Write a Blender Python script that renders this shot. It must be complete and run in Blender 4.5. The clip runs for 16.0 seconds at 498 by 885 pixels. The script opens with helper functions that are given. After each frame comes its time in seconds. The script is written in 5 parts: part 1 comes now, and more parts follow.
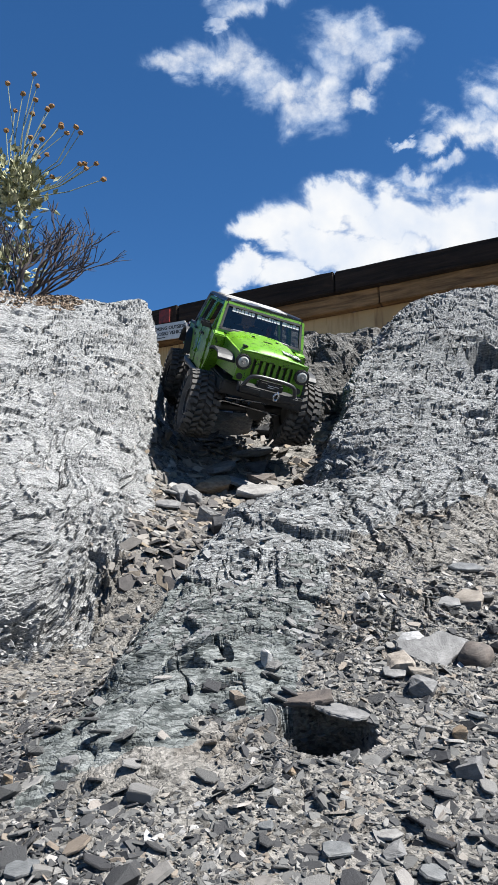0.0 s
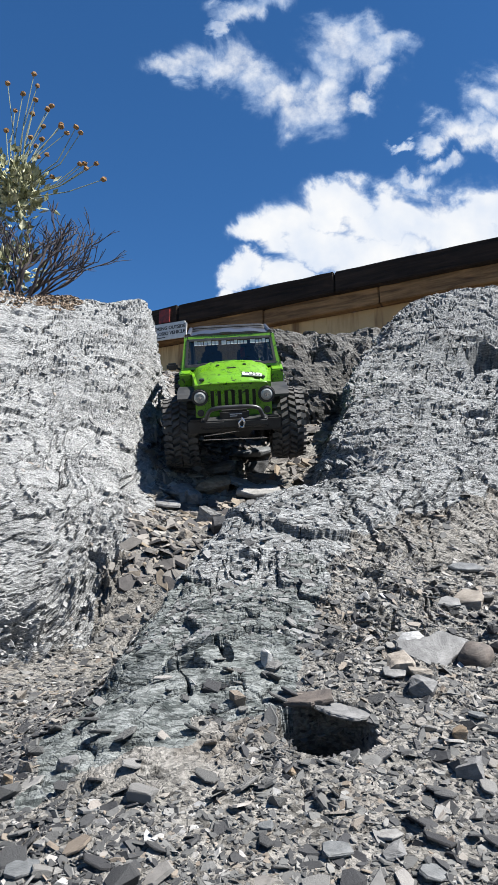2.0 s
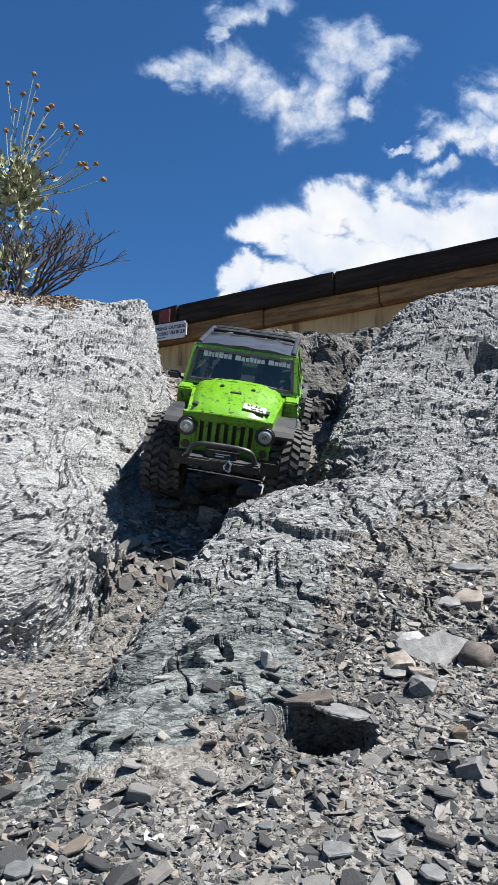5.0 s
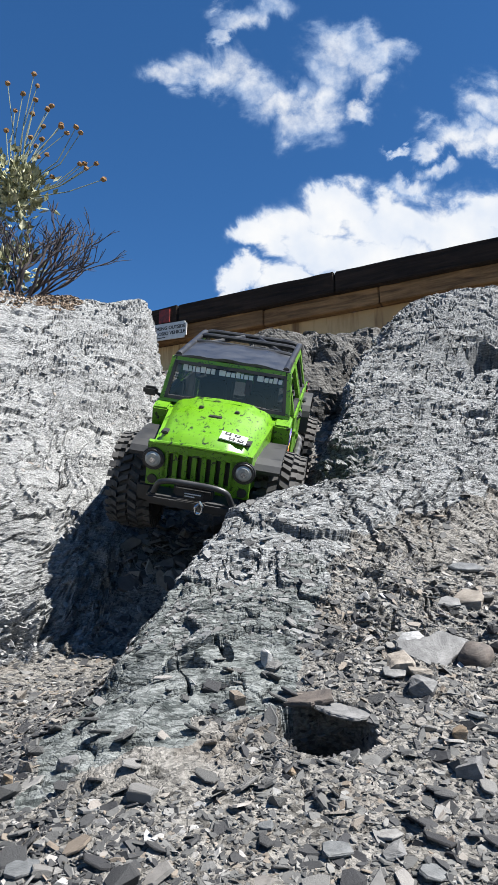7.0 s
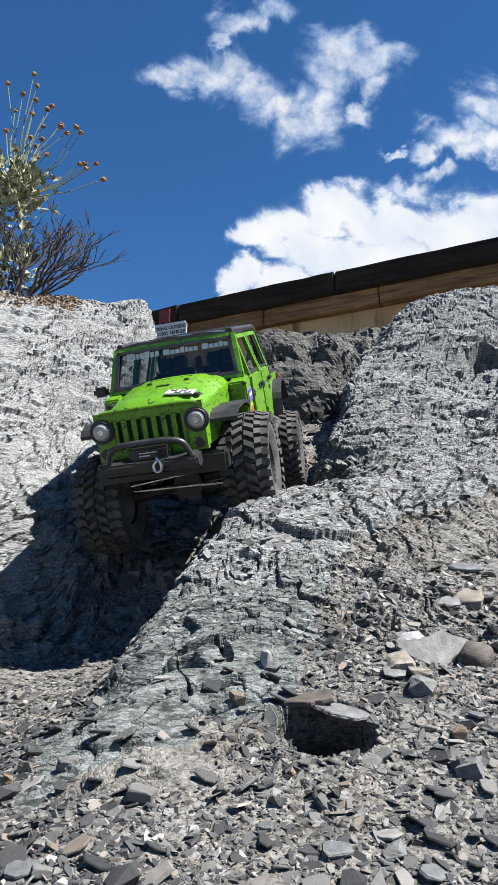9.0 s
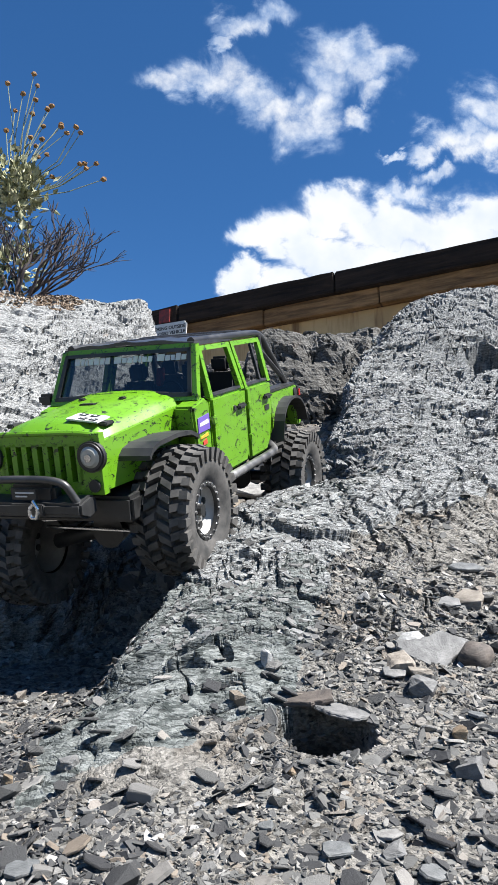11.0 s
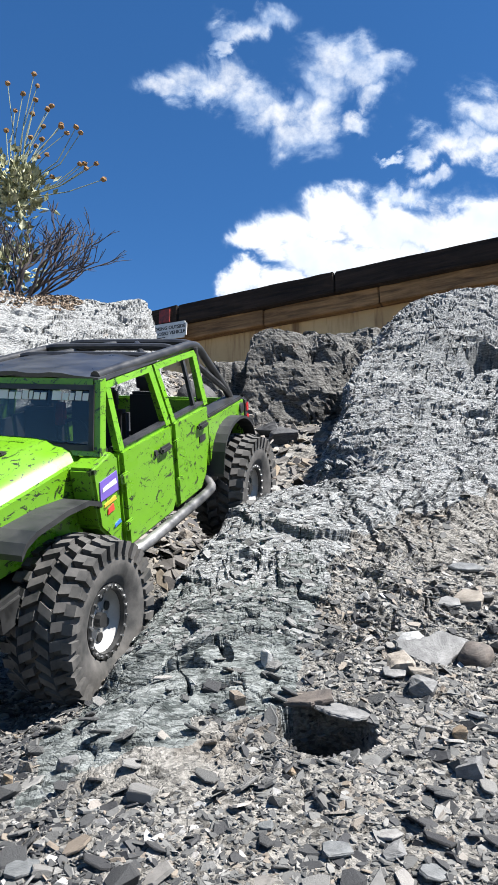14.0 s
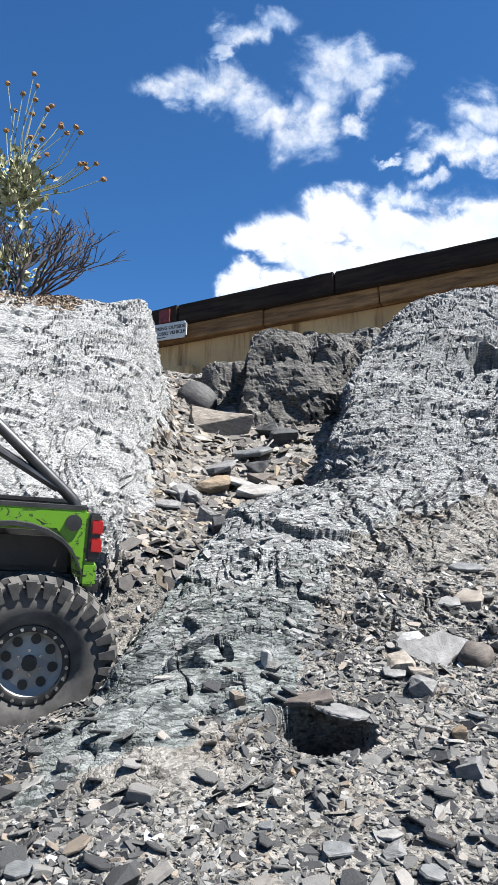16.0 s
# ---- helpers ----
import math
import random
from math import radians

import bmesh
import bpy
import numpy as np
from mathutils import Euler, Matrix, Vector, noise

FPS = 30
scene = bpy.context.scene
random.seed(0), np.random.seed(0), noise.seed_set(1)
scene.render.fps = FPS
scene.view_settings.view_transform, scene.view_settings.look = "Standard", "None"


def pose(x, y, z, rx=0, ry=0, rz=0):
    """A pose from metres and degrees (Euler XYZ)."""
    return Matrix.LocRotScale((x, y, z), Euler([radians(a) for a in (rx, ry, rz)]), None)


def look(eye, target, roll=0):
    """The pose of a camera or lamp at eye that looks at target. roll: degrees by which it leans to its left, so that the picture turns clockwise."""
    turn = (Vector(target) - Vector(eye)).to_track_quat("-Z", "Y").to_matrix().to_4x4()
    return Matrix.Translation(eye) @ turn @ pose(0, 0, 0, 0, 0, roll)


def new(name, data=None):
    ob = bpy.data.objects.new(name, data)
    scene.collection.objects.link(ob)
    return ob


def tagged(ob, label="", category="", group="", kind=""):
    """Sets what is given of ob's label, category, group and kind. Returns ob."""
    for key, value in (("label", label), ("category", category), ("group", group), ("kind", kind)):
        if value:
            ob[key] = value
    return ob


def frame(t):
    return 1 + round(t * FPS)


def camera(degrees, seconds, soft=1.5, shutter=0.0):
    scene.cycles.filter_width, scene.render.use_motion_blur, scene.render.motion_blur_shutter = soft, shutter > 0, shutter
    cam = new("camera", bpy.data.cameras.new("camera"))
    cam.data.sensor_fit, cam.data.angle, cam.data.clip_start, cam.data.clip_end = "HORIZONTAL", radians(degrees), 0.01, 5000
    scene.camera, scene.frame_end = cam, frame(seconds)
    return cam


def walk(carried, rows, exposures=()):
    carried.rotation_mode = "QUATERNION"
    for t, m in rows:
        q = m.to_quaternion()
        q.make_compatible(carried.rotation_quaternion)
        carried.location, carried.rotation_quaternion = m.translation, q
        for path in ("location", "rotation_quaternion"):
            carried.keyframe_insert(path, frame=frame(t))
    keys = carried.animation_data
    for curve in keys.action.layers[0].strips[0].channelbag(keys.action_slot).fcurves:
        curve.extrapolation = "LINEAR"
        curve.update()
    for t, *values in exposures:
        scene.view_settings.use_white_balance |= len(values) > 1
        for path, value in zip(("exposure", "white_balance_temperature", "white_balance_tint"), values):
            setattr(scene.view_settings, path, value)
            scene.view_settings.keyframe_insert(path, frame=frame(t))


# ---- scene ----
# ---- camera: stands still at the foot of the gully, tilted up ----
cam = camera(37.477, 16.0, soft=1.5)
EYE = pose(0, 0, 0.11, 102, 0, 0)
walk(cam, [(0.0, EYE), (16.0, EYE)],
     exposures=[(0.0, 1.56), (9.2, 1.56), (11.5, 1.73), (13.0, 1.77), (14.5, 1.82), (16.0, 1.82)])

# ---- sky and sun ----
SUN_DIR = Vector((0.51, -0.20, 0.83)).normalized()
sky_world = bpy.data.worlds.new("sky")
scene.world = sky_world
sky_world.use_nodes = True
wn = sky_world.node_tree.nodes
sky = wn.new("ShaderNodeTexSky")
sky.sky_type, sky.sun_disc = 'NISHITA', False
sky.sun_elevation = math.asin(SUN_DIR.z)
sky.sun_rotation = math.atan2(SUN_DIR.x, SUN_DIR.y)
sky.altitude, sky.air_density, sky.dust_density, sky.ozone_density = 1200, 0.9, 0.0, 6.0
hue = wn.new("ShaderNodeHueSaturation")
hue.inputs["Saturation"].default_value = 1.18
sky_world.node_tree.links.new(sky.outputs[0], hue.inputs["Color"])
sky_world.node_tree.links.new(hue.outputs[0], wn["Background"].inputs[0])
wn["Background"].inputs[1].default_value = 0.050
sun_data = bpy.data.lights.new("sun", 'SUN')
sun_data.energy, sun_data.angle, sun_data.color = 5.0, radians(0.5), (1.0, 0.98, 0.945)
sun = new("sun", sun_data)
sun.matrix_world = look(SUN_DIR * 50, (0, 0, 0))


# ---- materials ----
def material(name, rough=0.6, metal=0.0, color=(0.5, 0.5, 0.5)):
    m = bpy.data.materials.new(name)
    m.use_nodes = True
    b = m.node_tree.nodes["Principled BSDF"]
    b.inputs["Roughness"].default_value, b.inputs["Metallic"].default_value = rough, metal
    b.inputs["Base Color"].default_value = (*color, 1)
    return m, m.node_tree, b


def node(nt, kind, **values):
    n = nt.nodes.new(kind)
    for key, value in values.items():
        n.inputs[key].default_value = value
    return n


def coords(nt, scale=(1, 1, 1), turn=(0, 0, 0)):
    tc = nt.nodes.new("ShaderNodeTexCoord")
    mp = nt.nodes.new("ShaderNodeMapping")
    mp.inputs["Scale"].default_value = scale
    mp.inputs["Rotation"].default_value = [radians(a) for a in turn]
    nt.links.new(tc.outputs["Object"], mp.inputs[0])
    return mp.outputs[0]


def noise_tex(nt, vec, scale, detail=6, rough=0.6, distort=0.0):
    n = nt.nodes.new("ShaderNodeTexNoise")
    n.inputs["Scale"].default_value, n.inputs["Detail"].default_value = scale, detail
    n.inputs["Roughness"].default_value, n.inputs["Distortion"].default_value = rough, distort
    nt.links.new(vec, n.inputs["Vector"])
    return n.outputs["Fac"]


def ramp(nt, fac, stops):
    r = nt.nodes.new("ShaderNodeValToRGB")
    e = r.color_ramp.elements
    while len(e) < len(stops):
        e.new(0.5)
    for el, (p, c) in zip(e, stops):
        el.position, el.color = p, (*c, 1) if len(c) == 3 else c
    nt.links.new(fac, r.inputs[0])
    return r.outputs[0]


def mix(nt, fac, a, b, how='MIX'):
    n = nt.nodes.new("ShaderNodeMix")
    n.data_type, n.blend_type = 'RGBA', how
    for sock, v in ((n.inputs[0], fac), (n.inputs[6], a), (n.inputs[7], b)):
        if hasattr(v, "links"):
            nt.links.new(v, sock)
        else:
            sock.default_value = (*v, 1) if isinstance(v, tuple) else v
    return n.outputs[2]


def bump(nt, b, height, strength, dist, after=None):
    n = nt.nodes.new("ShaderNodeBump")
    n.inputs["Strength"].default_value, n.inputs["Distance"].default_value = strength, dist
    nt.links.new(height, n.inputs["Height"])
    if after:
        nt.links.new(after, n.inputs["Normal"])
    nt.links.new(n.outputs[0], b.inputs["Normal"])
    return n.outputs[0]


def rock_material(name, pale, mid, dark, warm, leaf=(60, 60, 330), turn=(-30, 8, 10), warm_amount=0.55, dust=0.5):
    """Foliated schist: thin leaves each of its own tone, pale dust, dark broken faces deepened to stand for shaded
    crevices, and a few rusty stains.
    """
    m, nt, b = material(name, 0.85)
    b.inputs["Specular IOR Level"].default_value = 0.2
    flat = coords(nt)
    lay = coords(nt, leaf, turn)
    layers = noise_tex(nt, lay, 1.0, 7, 0.62, 0.5)
    cell = nt.nodes.new("ShaderNodeTexVoronoi")
    nt.links.new(lay, cell.inputs["Vector"])
    tone = nt.nodes.new("ShaderNodeSeparateColor")
    nt.links.new(cell.outputs["Color"], tone.inputs[0])
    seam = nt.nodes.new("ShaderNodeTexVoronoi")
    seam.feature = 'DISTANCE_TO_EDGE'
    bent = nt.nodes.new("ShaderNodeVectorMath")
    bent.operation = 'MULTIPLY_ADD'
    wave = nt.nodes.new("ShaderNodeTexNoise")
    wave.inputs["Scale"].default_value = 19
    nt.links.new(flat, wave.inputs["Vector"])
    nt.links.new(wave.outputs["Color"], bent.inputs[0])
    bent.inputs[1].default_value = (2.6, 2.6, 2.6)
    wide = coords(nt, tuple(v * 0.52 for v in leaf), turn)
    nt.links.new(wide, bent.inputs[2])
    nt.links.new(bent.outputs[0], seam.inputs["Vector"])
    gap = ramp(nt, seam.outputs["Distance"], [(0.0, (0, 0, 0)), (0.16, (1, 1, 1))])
    grain = noise_tex(nt, flat, 420, 4, 0.7)
    broad = noise_tex(nt, flat, 6.5, 5, 0.62)
    patch = noise_tex(nt, flat, 27, 5, 0.6, 0.4)
    # dark stops go near black, painting crevice shade among the leaves
    c = ramp(nt, layers, [(0.36, dark), (0.45, mid), (0.56, pale), (0.74, tuple(min(1, v * 1.2) for v in pale))])
    c = mix(nt, 0.55, c, ramp(nt, tone.outputs[0], [(0.05, dark), (0.28, mid), (0.62, pale), (1.0, tuple(min(1, v * 1.25) for v in pale))]))
    c = mix(nt, ramp(nt, broad, [(0.42, (0, 0, 0)), (0.64, (0.42, 0.42, 0.42))]), c, mid)
    c = mix(nt, ramp(nt, patch, [(dust, (0, 0, 0)), (dust + 0.18, (0.6, 0.6, 0.6))]), c, pale)
    stain = noise_tex(nt, flat, 16, 6, 0.65)
    c = mix(nt, ramp(nt, stain, [(warm_amount, (0, 0, 0)), (warm_amount + 0.16, (0.6, 0.6, 0.6))]), c, warm)
    c = mix(nt, 0.5, c, ramp(nt, grain, [(0.34, (0.4, 0.4, 0.41)), (0.60, (1.45, 1.45, 1.44))]), 'MULTIPLY')
    nt.links.new(c, b.inputs["Base Color"])
    first = bump(nt, b, layers, 0.8, 0.004)
    second = bump(nt, b, tone.outputs[1], 0.5, 0.0012, first)
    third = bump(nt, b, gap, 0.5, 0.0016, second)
    bump(nt, b, grain, 0.7, 0.0014, third)
    return m


def island_material(name, stops, rough=0.75, scale=120):
    """Loose stone: each piece has a tone of its own, with grain over it."""
    m, nt, b = material(name, rough)
    geo = nt.nodes.new("ShaderNodeNewGeometry")
    c = ramp(nt, geo.outputs["Random Per Island"], stops)
    g = noise_tex(nt, coords(nt), scale, 6, 0.7)
    c = mix(nt, 0.6, c, ramp(nt, g, [(0.3, (0.5, 0.5, 0.5)), (0.7, (1.4, 1.4, 1.4))]), 'MULTIPLY')
    nt.links.new(c, b.inputs["Base Color"])
    bump(nt, b, g, 0.5, 0.002)
    return m


def object_material(name, stops, rough=0.75, scale=120):
    m, nt, b = material(name, rough)
    info = nt.nodes.new("ShaderNodeObjectInfo")
    c = ramp(nt, info.outputs["Random"], stops)
    g = noise_tex(nt, coords(nt, (1, 1, 2.5), (20, 10, 0)), scale, 6, 0.7)
    c = mix(nt, 0.6, c, ramp(nt, g, [(0.3, (0.5, 0.5, 0.5)), (0.7, (1.4, 1.4, 1.4))]), 'MULTIPLY')
    nt.links.new(c, b.inputs["Base Color"])
    bump(nt, b, g, 0.5, 0.002)
    return m


GREY_STOPS = [(0.0, (0.010, 0.010, 0.012)), (0.35, (0.035, 0.035, 0.035)), (0.65, (0.075, 0.074, 0.070)),
              (0.84, (0.149, 0.144, 0.136)), (0.92, (0.136, 0.108, 0.081)), (1.0, (0.246, 0.241, 0.233))]
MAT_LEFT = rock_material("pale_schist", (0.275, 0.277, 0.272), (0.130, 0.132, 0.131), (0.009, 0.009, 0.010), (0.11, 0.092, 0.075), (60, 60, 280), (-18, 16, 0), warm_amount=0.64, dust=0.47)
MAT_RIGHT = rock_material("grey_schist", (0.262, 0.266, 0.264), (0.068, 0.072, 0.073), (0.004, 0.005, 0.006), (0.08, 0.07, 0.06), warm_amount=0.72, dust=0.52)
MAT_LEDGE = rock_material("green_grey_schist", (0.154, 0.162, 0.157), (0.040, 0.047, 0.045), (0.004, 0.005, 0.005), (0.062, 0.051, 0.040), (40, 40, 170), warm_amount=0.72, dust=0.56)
# brown-grey rock, its colour darkened to carry shade at the gully's head
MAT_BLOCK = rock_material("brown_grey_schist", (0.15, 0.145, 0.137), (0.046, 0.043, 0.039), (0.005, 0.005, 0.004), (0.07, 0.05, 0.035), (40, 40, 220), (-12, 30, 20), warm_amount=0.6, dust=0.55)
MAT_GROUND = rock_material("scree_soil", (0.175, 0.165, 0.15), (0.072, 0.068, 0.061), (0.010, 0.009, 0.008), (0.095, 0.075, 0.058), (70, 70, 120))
MAT_CHIPS = island_material("slate_chips", GREY_STOPS)
MAT_STONE = object_material("loose_slate", GREY_STOPS)


# ---- landforms: cross-sections of the slope, one each few decimetres up the hill ----
# ten knots a section (x, z): far left, left flank, left wall top, left wall foot, gully bed,
# right wall foot, right wall top, right crown, right flank, far right
SECTION = {}
SECTION[-1.5] = [(-3, -.25), (-.8, -.25), (-.4, -.25), (-.2, -.25), (-.1, -.25), (0, -.25), (.1, -.25), (.3, -.25), (.6, -.25), (3, -.25)]
SECTION[-.3] = [(-1.6, -.05), (-.4, -.08), (-.2, -.08), (-.12, -.08), (-.06, -.08), (0, -.08), (.06, -.08), (.2, -.08), (.4, -.08), (1.6, -.05)]
SECTION[.15] = [(-1.4, .03), (-.3, -.03), (-.18, -.03), (-.13, -.03), (-.1, -.03), (-.06, -.03), (0, -.03), (.12, -.03), (.25, -.025), (1.4, .03)]
SECTION[.25] = [(-1.3, .07), (-.28, -.005), (-.18, -.01), (-.14, -.012), (-.12, -.013), (-.08, -.012), (-.02, -.012), (.11, -.01), (.25, -.005), (1.3, .06)]
SECTION[.35] = [(-1.2, .06), (-.5, .012), (-.3, .008), (-.2, .007), (-.15, .009), (-.1, .017), (-.04, .024), (.1, .024), (.25, .028), (1.2, .1)]
SECTION[.45] = [(-1.2, .08), (-.55, .03), (-.35, .022), (-.2, .022), (-.15, .026), (-.115, .037), (-.07, .058), (.05, .064), (.22, .06), (1.2, .16)]
SECTION[.6] = [(-1.2, .12), (-.55, .05), (-.38, .035), (-.24, .028), (-.16, .030), (-.105, .048), (-.05, .110), (.05, .121), (.22, .098), (1.2, .25)]
SECTION[.75] = [(-1.2, .27), (-.5, .17), (-.36, .115), (-.285, .048), (-.17, .038), (-.075, .072), (0, .195), (.08, .205), (.27, .152), (1.2, .32)]
SECTION[.84] = [(-1.2, .42), (-.45, .26), (-.295, .140), (-.195, .055), (-.14, .055), (.005, .120), (.070, .242), (.15, .252), (.33, .20), (1.2, .37)]
SECTION[.92] = [(-1.2, .55), (-.40, .31), (-.225, .200), (-.168, .160), (-.09, .148), (.082, .172), (.132, .264), (.2, .282), (.38, .25), (1.2, .40)]
SECTION[1.1] = [(-1.2, .73), (-.38, .455), (-.215, .345), (-.15, .262), (-.04, .235), (.085, .255), (.155, .35), (.25, .378), (.44, .37), (1.3, .5)]
SECTION[1.3] = [(-1.3, .82), (-.39, .64), (-.205, .565), (-.155, .40), (-.03, .335), (.125, .36), (.185, .475), (.3, .50), (.52, .52), (1.4, .6)]
SECTION[1.5] = [(-1.3, .86), (-.46, .735), (-.245, .738), (-.17, .51), (-.035, .44), (.18, .465), (.25, .635), (.4, .675), (.62, .7), (1.5, .7)]
SECTION[1.8] = [(-1.4, .85), (-.55, .78), (-.32, .72), (-.2, .65), (-.05, .605), (.2, .595), (.33, .74), (.42, .86), (.62, .895), (1.6, .85)]
SECTION[2.1] = [(-1.5, .86), (-.6, .80), (-.35, .78), (-.25, .76), (-.08, .745), (.1, .735), (.3, .78), (.5, .86), (.72, .86), (1.7, .8)]
SECTION[2.6] = [(-1.8, .98), (-.7, .94), (-.4, .93), (-.25, .92), (-.08, .915), (.1, .91), (.3, .9), (.5, .9), (.8, .9), (2, .9)]
SECTION[3.4] = [(-2.4, 1.18), (-.9, 1.16), (-.6, 1.15), (-.35, 1.14), (-.1, 1.13), (.15, 1.1), (.4, 1.05), (.7, 1.0), (1.1, .98), (2.6, .95)]
SECTION[4.8] = [(-3, 1.33), (-1.2, 1.33), (-.8, 1.33), (-.5, 1.33), (-.1, 1.32), (.2, 1.3), (.6, 1.25), (1.0, 1.2), (1.5, 1.15), (3.5, 1.1)]
YS = np.array(sorted(SECTION))
KNOTS = np.array([SECTION[y] for y in sorted(SECTION)])


def slopes(xs, vs):
    """Gentle slopes through values, without overshoot."""
    d = np.diff(vs, axis=0) / np.diff(xs).reshape((-1,) + (1,) * (vs.ndim - 1))
    m = np.zeros_like(vs)
    m[0], m[-1] = d[0], d[-1]
    same = d[1:] * d[:-1] > 0
    m[1:-1] = np.where(same, 2 * d[1:] * d[:-1] / np.where(same, d[1:] + d[:-1], 1), 0)
    return m


def hermite(xs, vs, q):
    m = slopes(xs, vs)
    i = np.clip(np.searchsorted(xs, q) - 1, 0, len(xs) - 2)
    h = xs[i + 1] - xs[i]
    s = (q - xs[i]) / h
    sh = (-1,) + (1,) * (vs.ndim - 1)
    s, h = s.reshape(sh), h.reshape(sh)
    return ((2 * s**3 - 3 * s**2 + 1) * vs[i] + (s**3 - 2 * s**2 + s) * h * m[i]
            + (3 * s**2 - 2 * s**3) * vs[i + 1] + (s**3 - s**2) * h * m[i + 1])


def hash3(i, j, k, seed):
    n = (i * 374761393 + j * 668265263 + k * 2147483647 + seed * 974634777) & 0xffffffff
    n = ((n ^ (n >> 13)) * 1274126177) & 0xffffffff
    return ((n ^ (n >> 16)) & 0xffff) / 65535.0


def value_noise(p, seed=0):
    i = np.floor(p).astype(np.int64)
    f = p - i
    f = f * f * (3 - 2 * f)
    out = 0
    for a in (0, 1):
        for b in (0, 1):
            for c in (0, 1):
                w = (f[:, 0] if a else 1 - f[:, 0]) * (f[:, 1] if b else 1 - f[:, 1]) * (f[:, 2] if c else 1 - f[:, 2])
                out = out + w * hash3(i[:, 0] + a, i[:, 1] + b, i[:, 2] + c, seed)
    return out - 0.5


def fbm(p, octaves, seed=0, gain=0.5):
    out, amp = 0, 1.0
    for o in range(octaves):
        out = out + amp * value_noise(p * 2.03 ** o + 17.3 * o, seed + o)
        amp *= gain
    return out


def turned(p, rx, ry, rz):
    return p @ np.array(Euler([radians(a) for a in (rx, ry, rz)]).to_matrix()).T


def plates(q, seed):
    """Broken plates: for each point the tone of its cell, how near it is to the cell's rim, and its offset in it."""
    i = np.floor(q - 0.5).astype(np.int64)
    best, second = np.full(len(q), 9.0), np.full(len(q), 9.0)
    tone, off = np.zeros(len(q)), np.zeros((len(q), 3))
    for a in (0, 1):
        for b in (0, 1):
            for c in (0, 1):
                cx, cy, cz = i[:, 0] + a, i[:, 1] + b, i[:, 2] + c
                h = hash3(cx, cy, cz, seed)
                k = (h * 65535).astype(np.int64)
                mid = np.stack([cx + .04 + .92 * ((k * 7919) % 1021) / 1021, cy + .04 + .92 * ((k * 104729) % 1013) / 1013,
                                cz + .04 + .92 * ((k * 15485863) % 1009) / 1009], 1)
                d = q - mid
                r = (d * d).sum(1)
                near = r < best
                second = np.where(near, best, np.minimum(second, r))
                best = np.where(near, r, best)
                tone = np.where(near, h, tone)
                off[near] = d[near]
    return tone, np.sqrt(second) - np.sqrt(best), off


def relief(p, strength, rotate=(-30, 8, 10), facet=0.0):
    """Depth of the rock's relief: broad lumps, thin plates that split off in steps, open joints."""
    lump = fbm(p * 7, 4, 3) * 0.026
    warp = np.stack([fbm(p * 13, 3, 40), fbm(p * 13, 3, 50), fbm(p * 13, 3, 60)], 1)
    swirl = np.stack([fbm(p * 4.5, 2, 70), fbm(p * 4.5, 2, 80), fbm(p * 4.5, 2, 90)], 1)
    q = turned(p, *rotate) + 0.034 * warp + 0.075 * swirl
    big, rim, off = plates(q * np.array([12, 18, 52]), 5)
    out = lump + (1 - facet) * (0.0075 * (big - .5) - 0.03 * off[:, 1] / 18 - 0.006 * np.clip(1 - rim / .05, 0, 1))
    if np.max(facet) > 0:
        face, rim, off = plates(turned(q, 0, 25, 35) * np.array([30, 20, 26]), 8)
        tip = off[:, 0] * (face - .5) + off[:, 1] * ((face * 7) % 1 - .5) + off[:, 2] * ((face * 13) % 1 - .5)
        out = out + facet * (0.020 * tip + 0.006 * (face - .5) - 0.003 * np.clip(1 - rim / .05, 0, 1))
    mid, rim, off = plates(q * np.array([34, 54, 190]), 6)
    out = out + (1 - .8 * facet) * (0.0030 * (mid - .5) - 0.04 * off[:, 1] / 54)
    skin = fbm(q * np.array([38, 60, 230]), 3, 21, .6)
    out = out + (1 - .8 * facet) * 0.0052 * np.floor(skin * 7) / 7
    joint = np.abs(fbm(turned(p, 0, 35, 30) * np.array([20, 7, 11]) + 1.2 * warp, 2, 33))
    out = out - 0.016 * np.clip(1 - joint / 0.014, 0, 1) * np.clip((strength - 0.5) * 3, 0, 1)
    return strength * out


# rows close together near the foot, wider up the hill; columns close together in the middle
ROWS = np.concatenate([np.linspace(-1.5, 0.2, 20)[:-1], 0.2 * np.exp(np.linspace(0, math.log(1.95 / 0.2), 720)), np.linspace(1.95, 4.8, 150)[1:]])
US = np.concatenate([np.linspace(0, 1, 60)[:-1], np.linspace(1, 2, 170)[:-1], np.linspace(2, 3, 140)[:-1], np.linspace(3, 5, 170)[:-1],
                     np.linspace(5, 6, 130)[:-1], np.linspace(6, 7, 180)[:-1], np.linspace(7, 8, 190)[:-1], np.linspace(8, 9, 60)])
SEC = hermite(YS, KNOTS, ROWS)
SEC_U = np.stack([hermite(np.arange(10.0), SEC[r], US) for r in range(len(ROWS))])
BASE = np.stack([SEC_U[:, :, 0], np.repeat(ROWS[:, None], len(US), 1), SEC_U[:, :, 1]], 2)
du, dv = np.gradient(BASE, axis=1), np.gradient(BASE, axis=0)
NORMAL = np.cross(du, dv)
NORMAL /= np.linalg.norm(NORMAL, axis=2, keepdims=True) + 1e-12
Yg, Ug = BASE[:, :, 1], np.repeat(US[None], len(ROWS), 0)
rocky = np.clip((Yg - np.where(Ug < 4, 0.66, np.where(Ug < 6.75, 0.335, 0.42))) / 0.14, 0, 1) * (0.25 + 0.75 * np.clip(np.maximum(3.2 - Ug, Ug - 4.8) / 0.5, 0, 1))
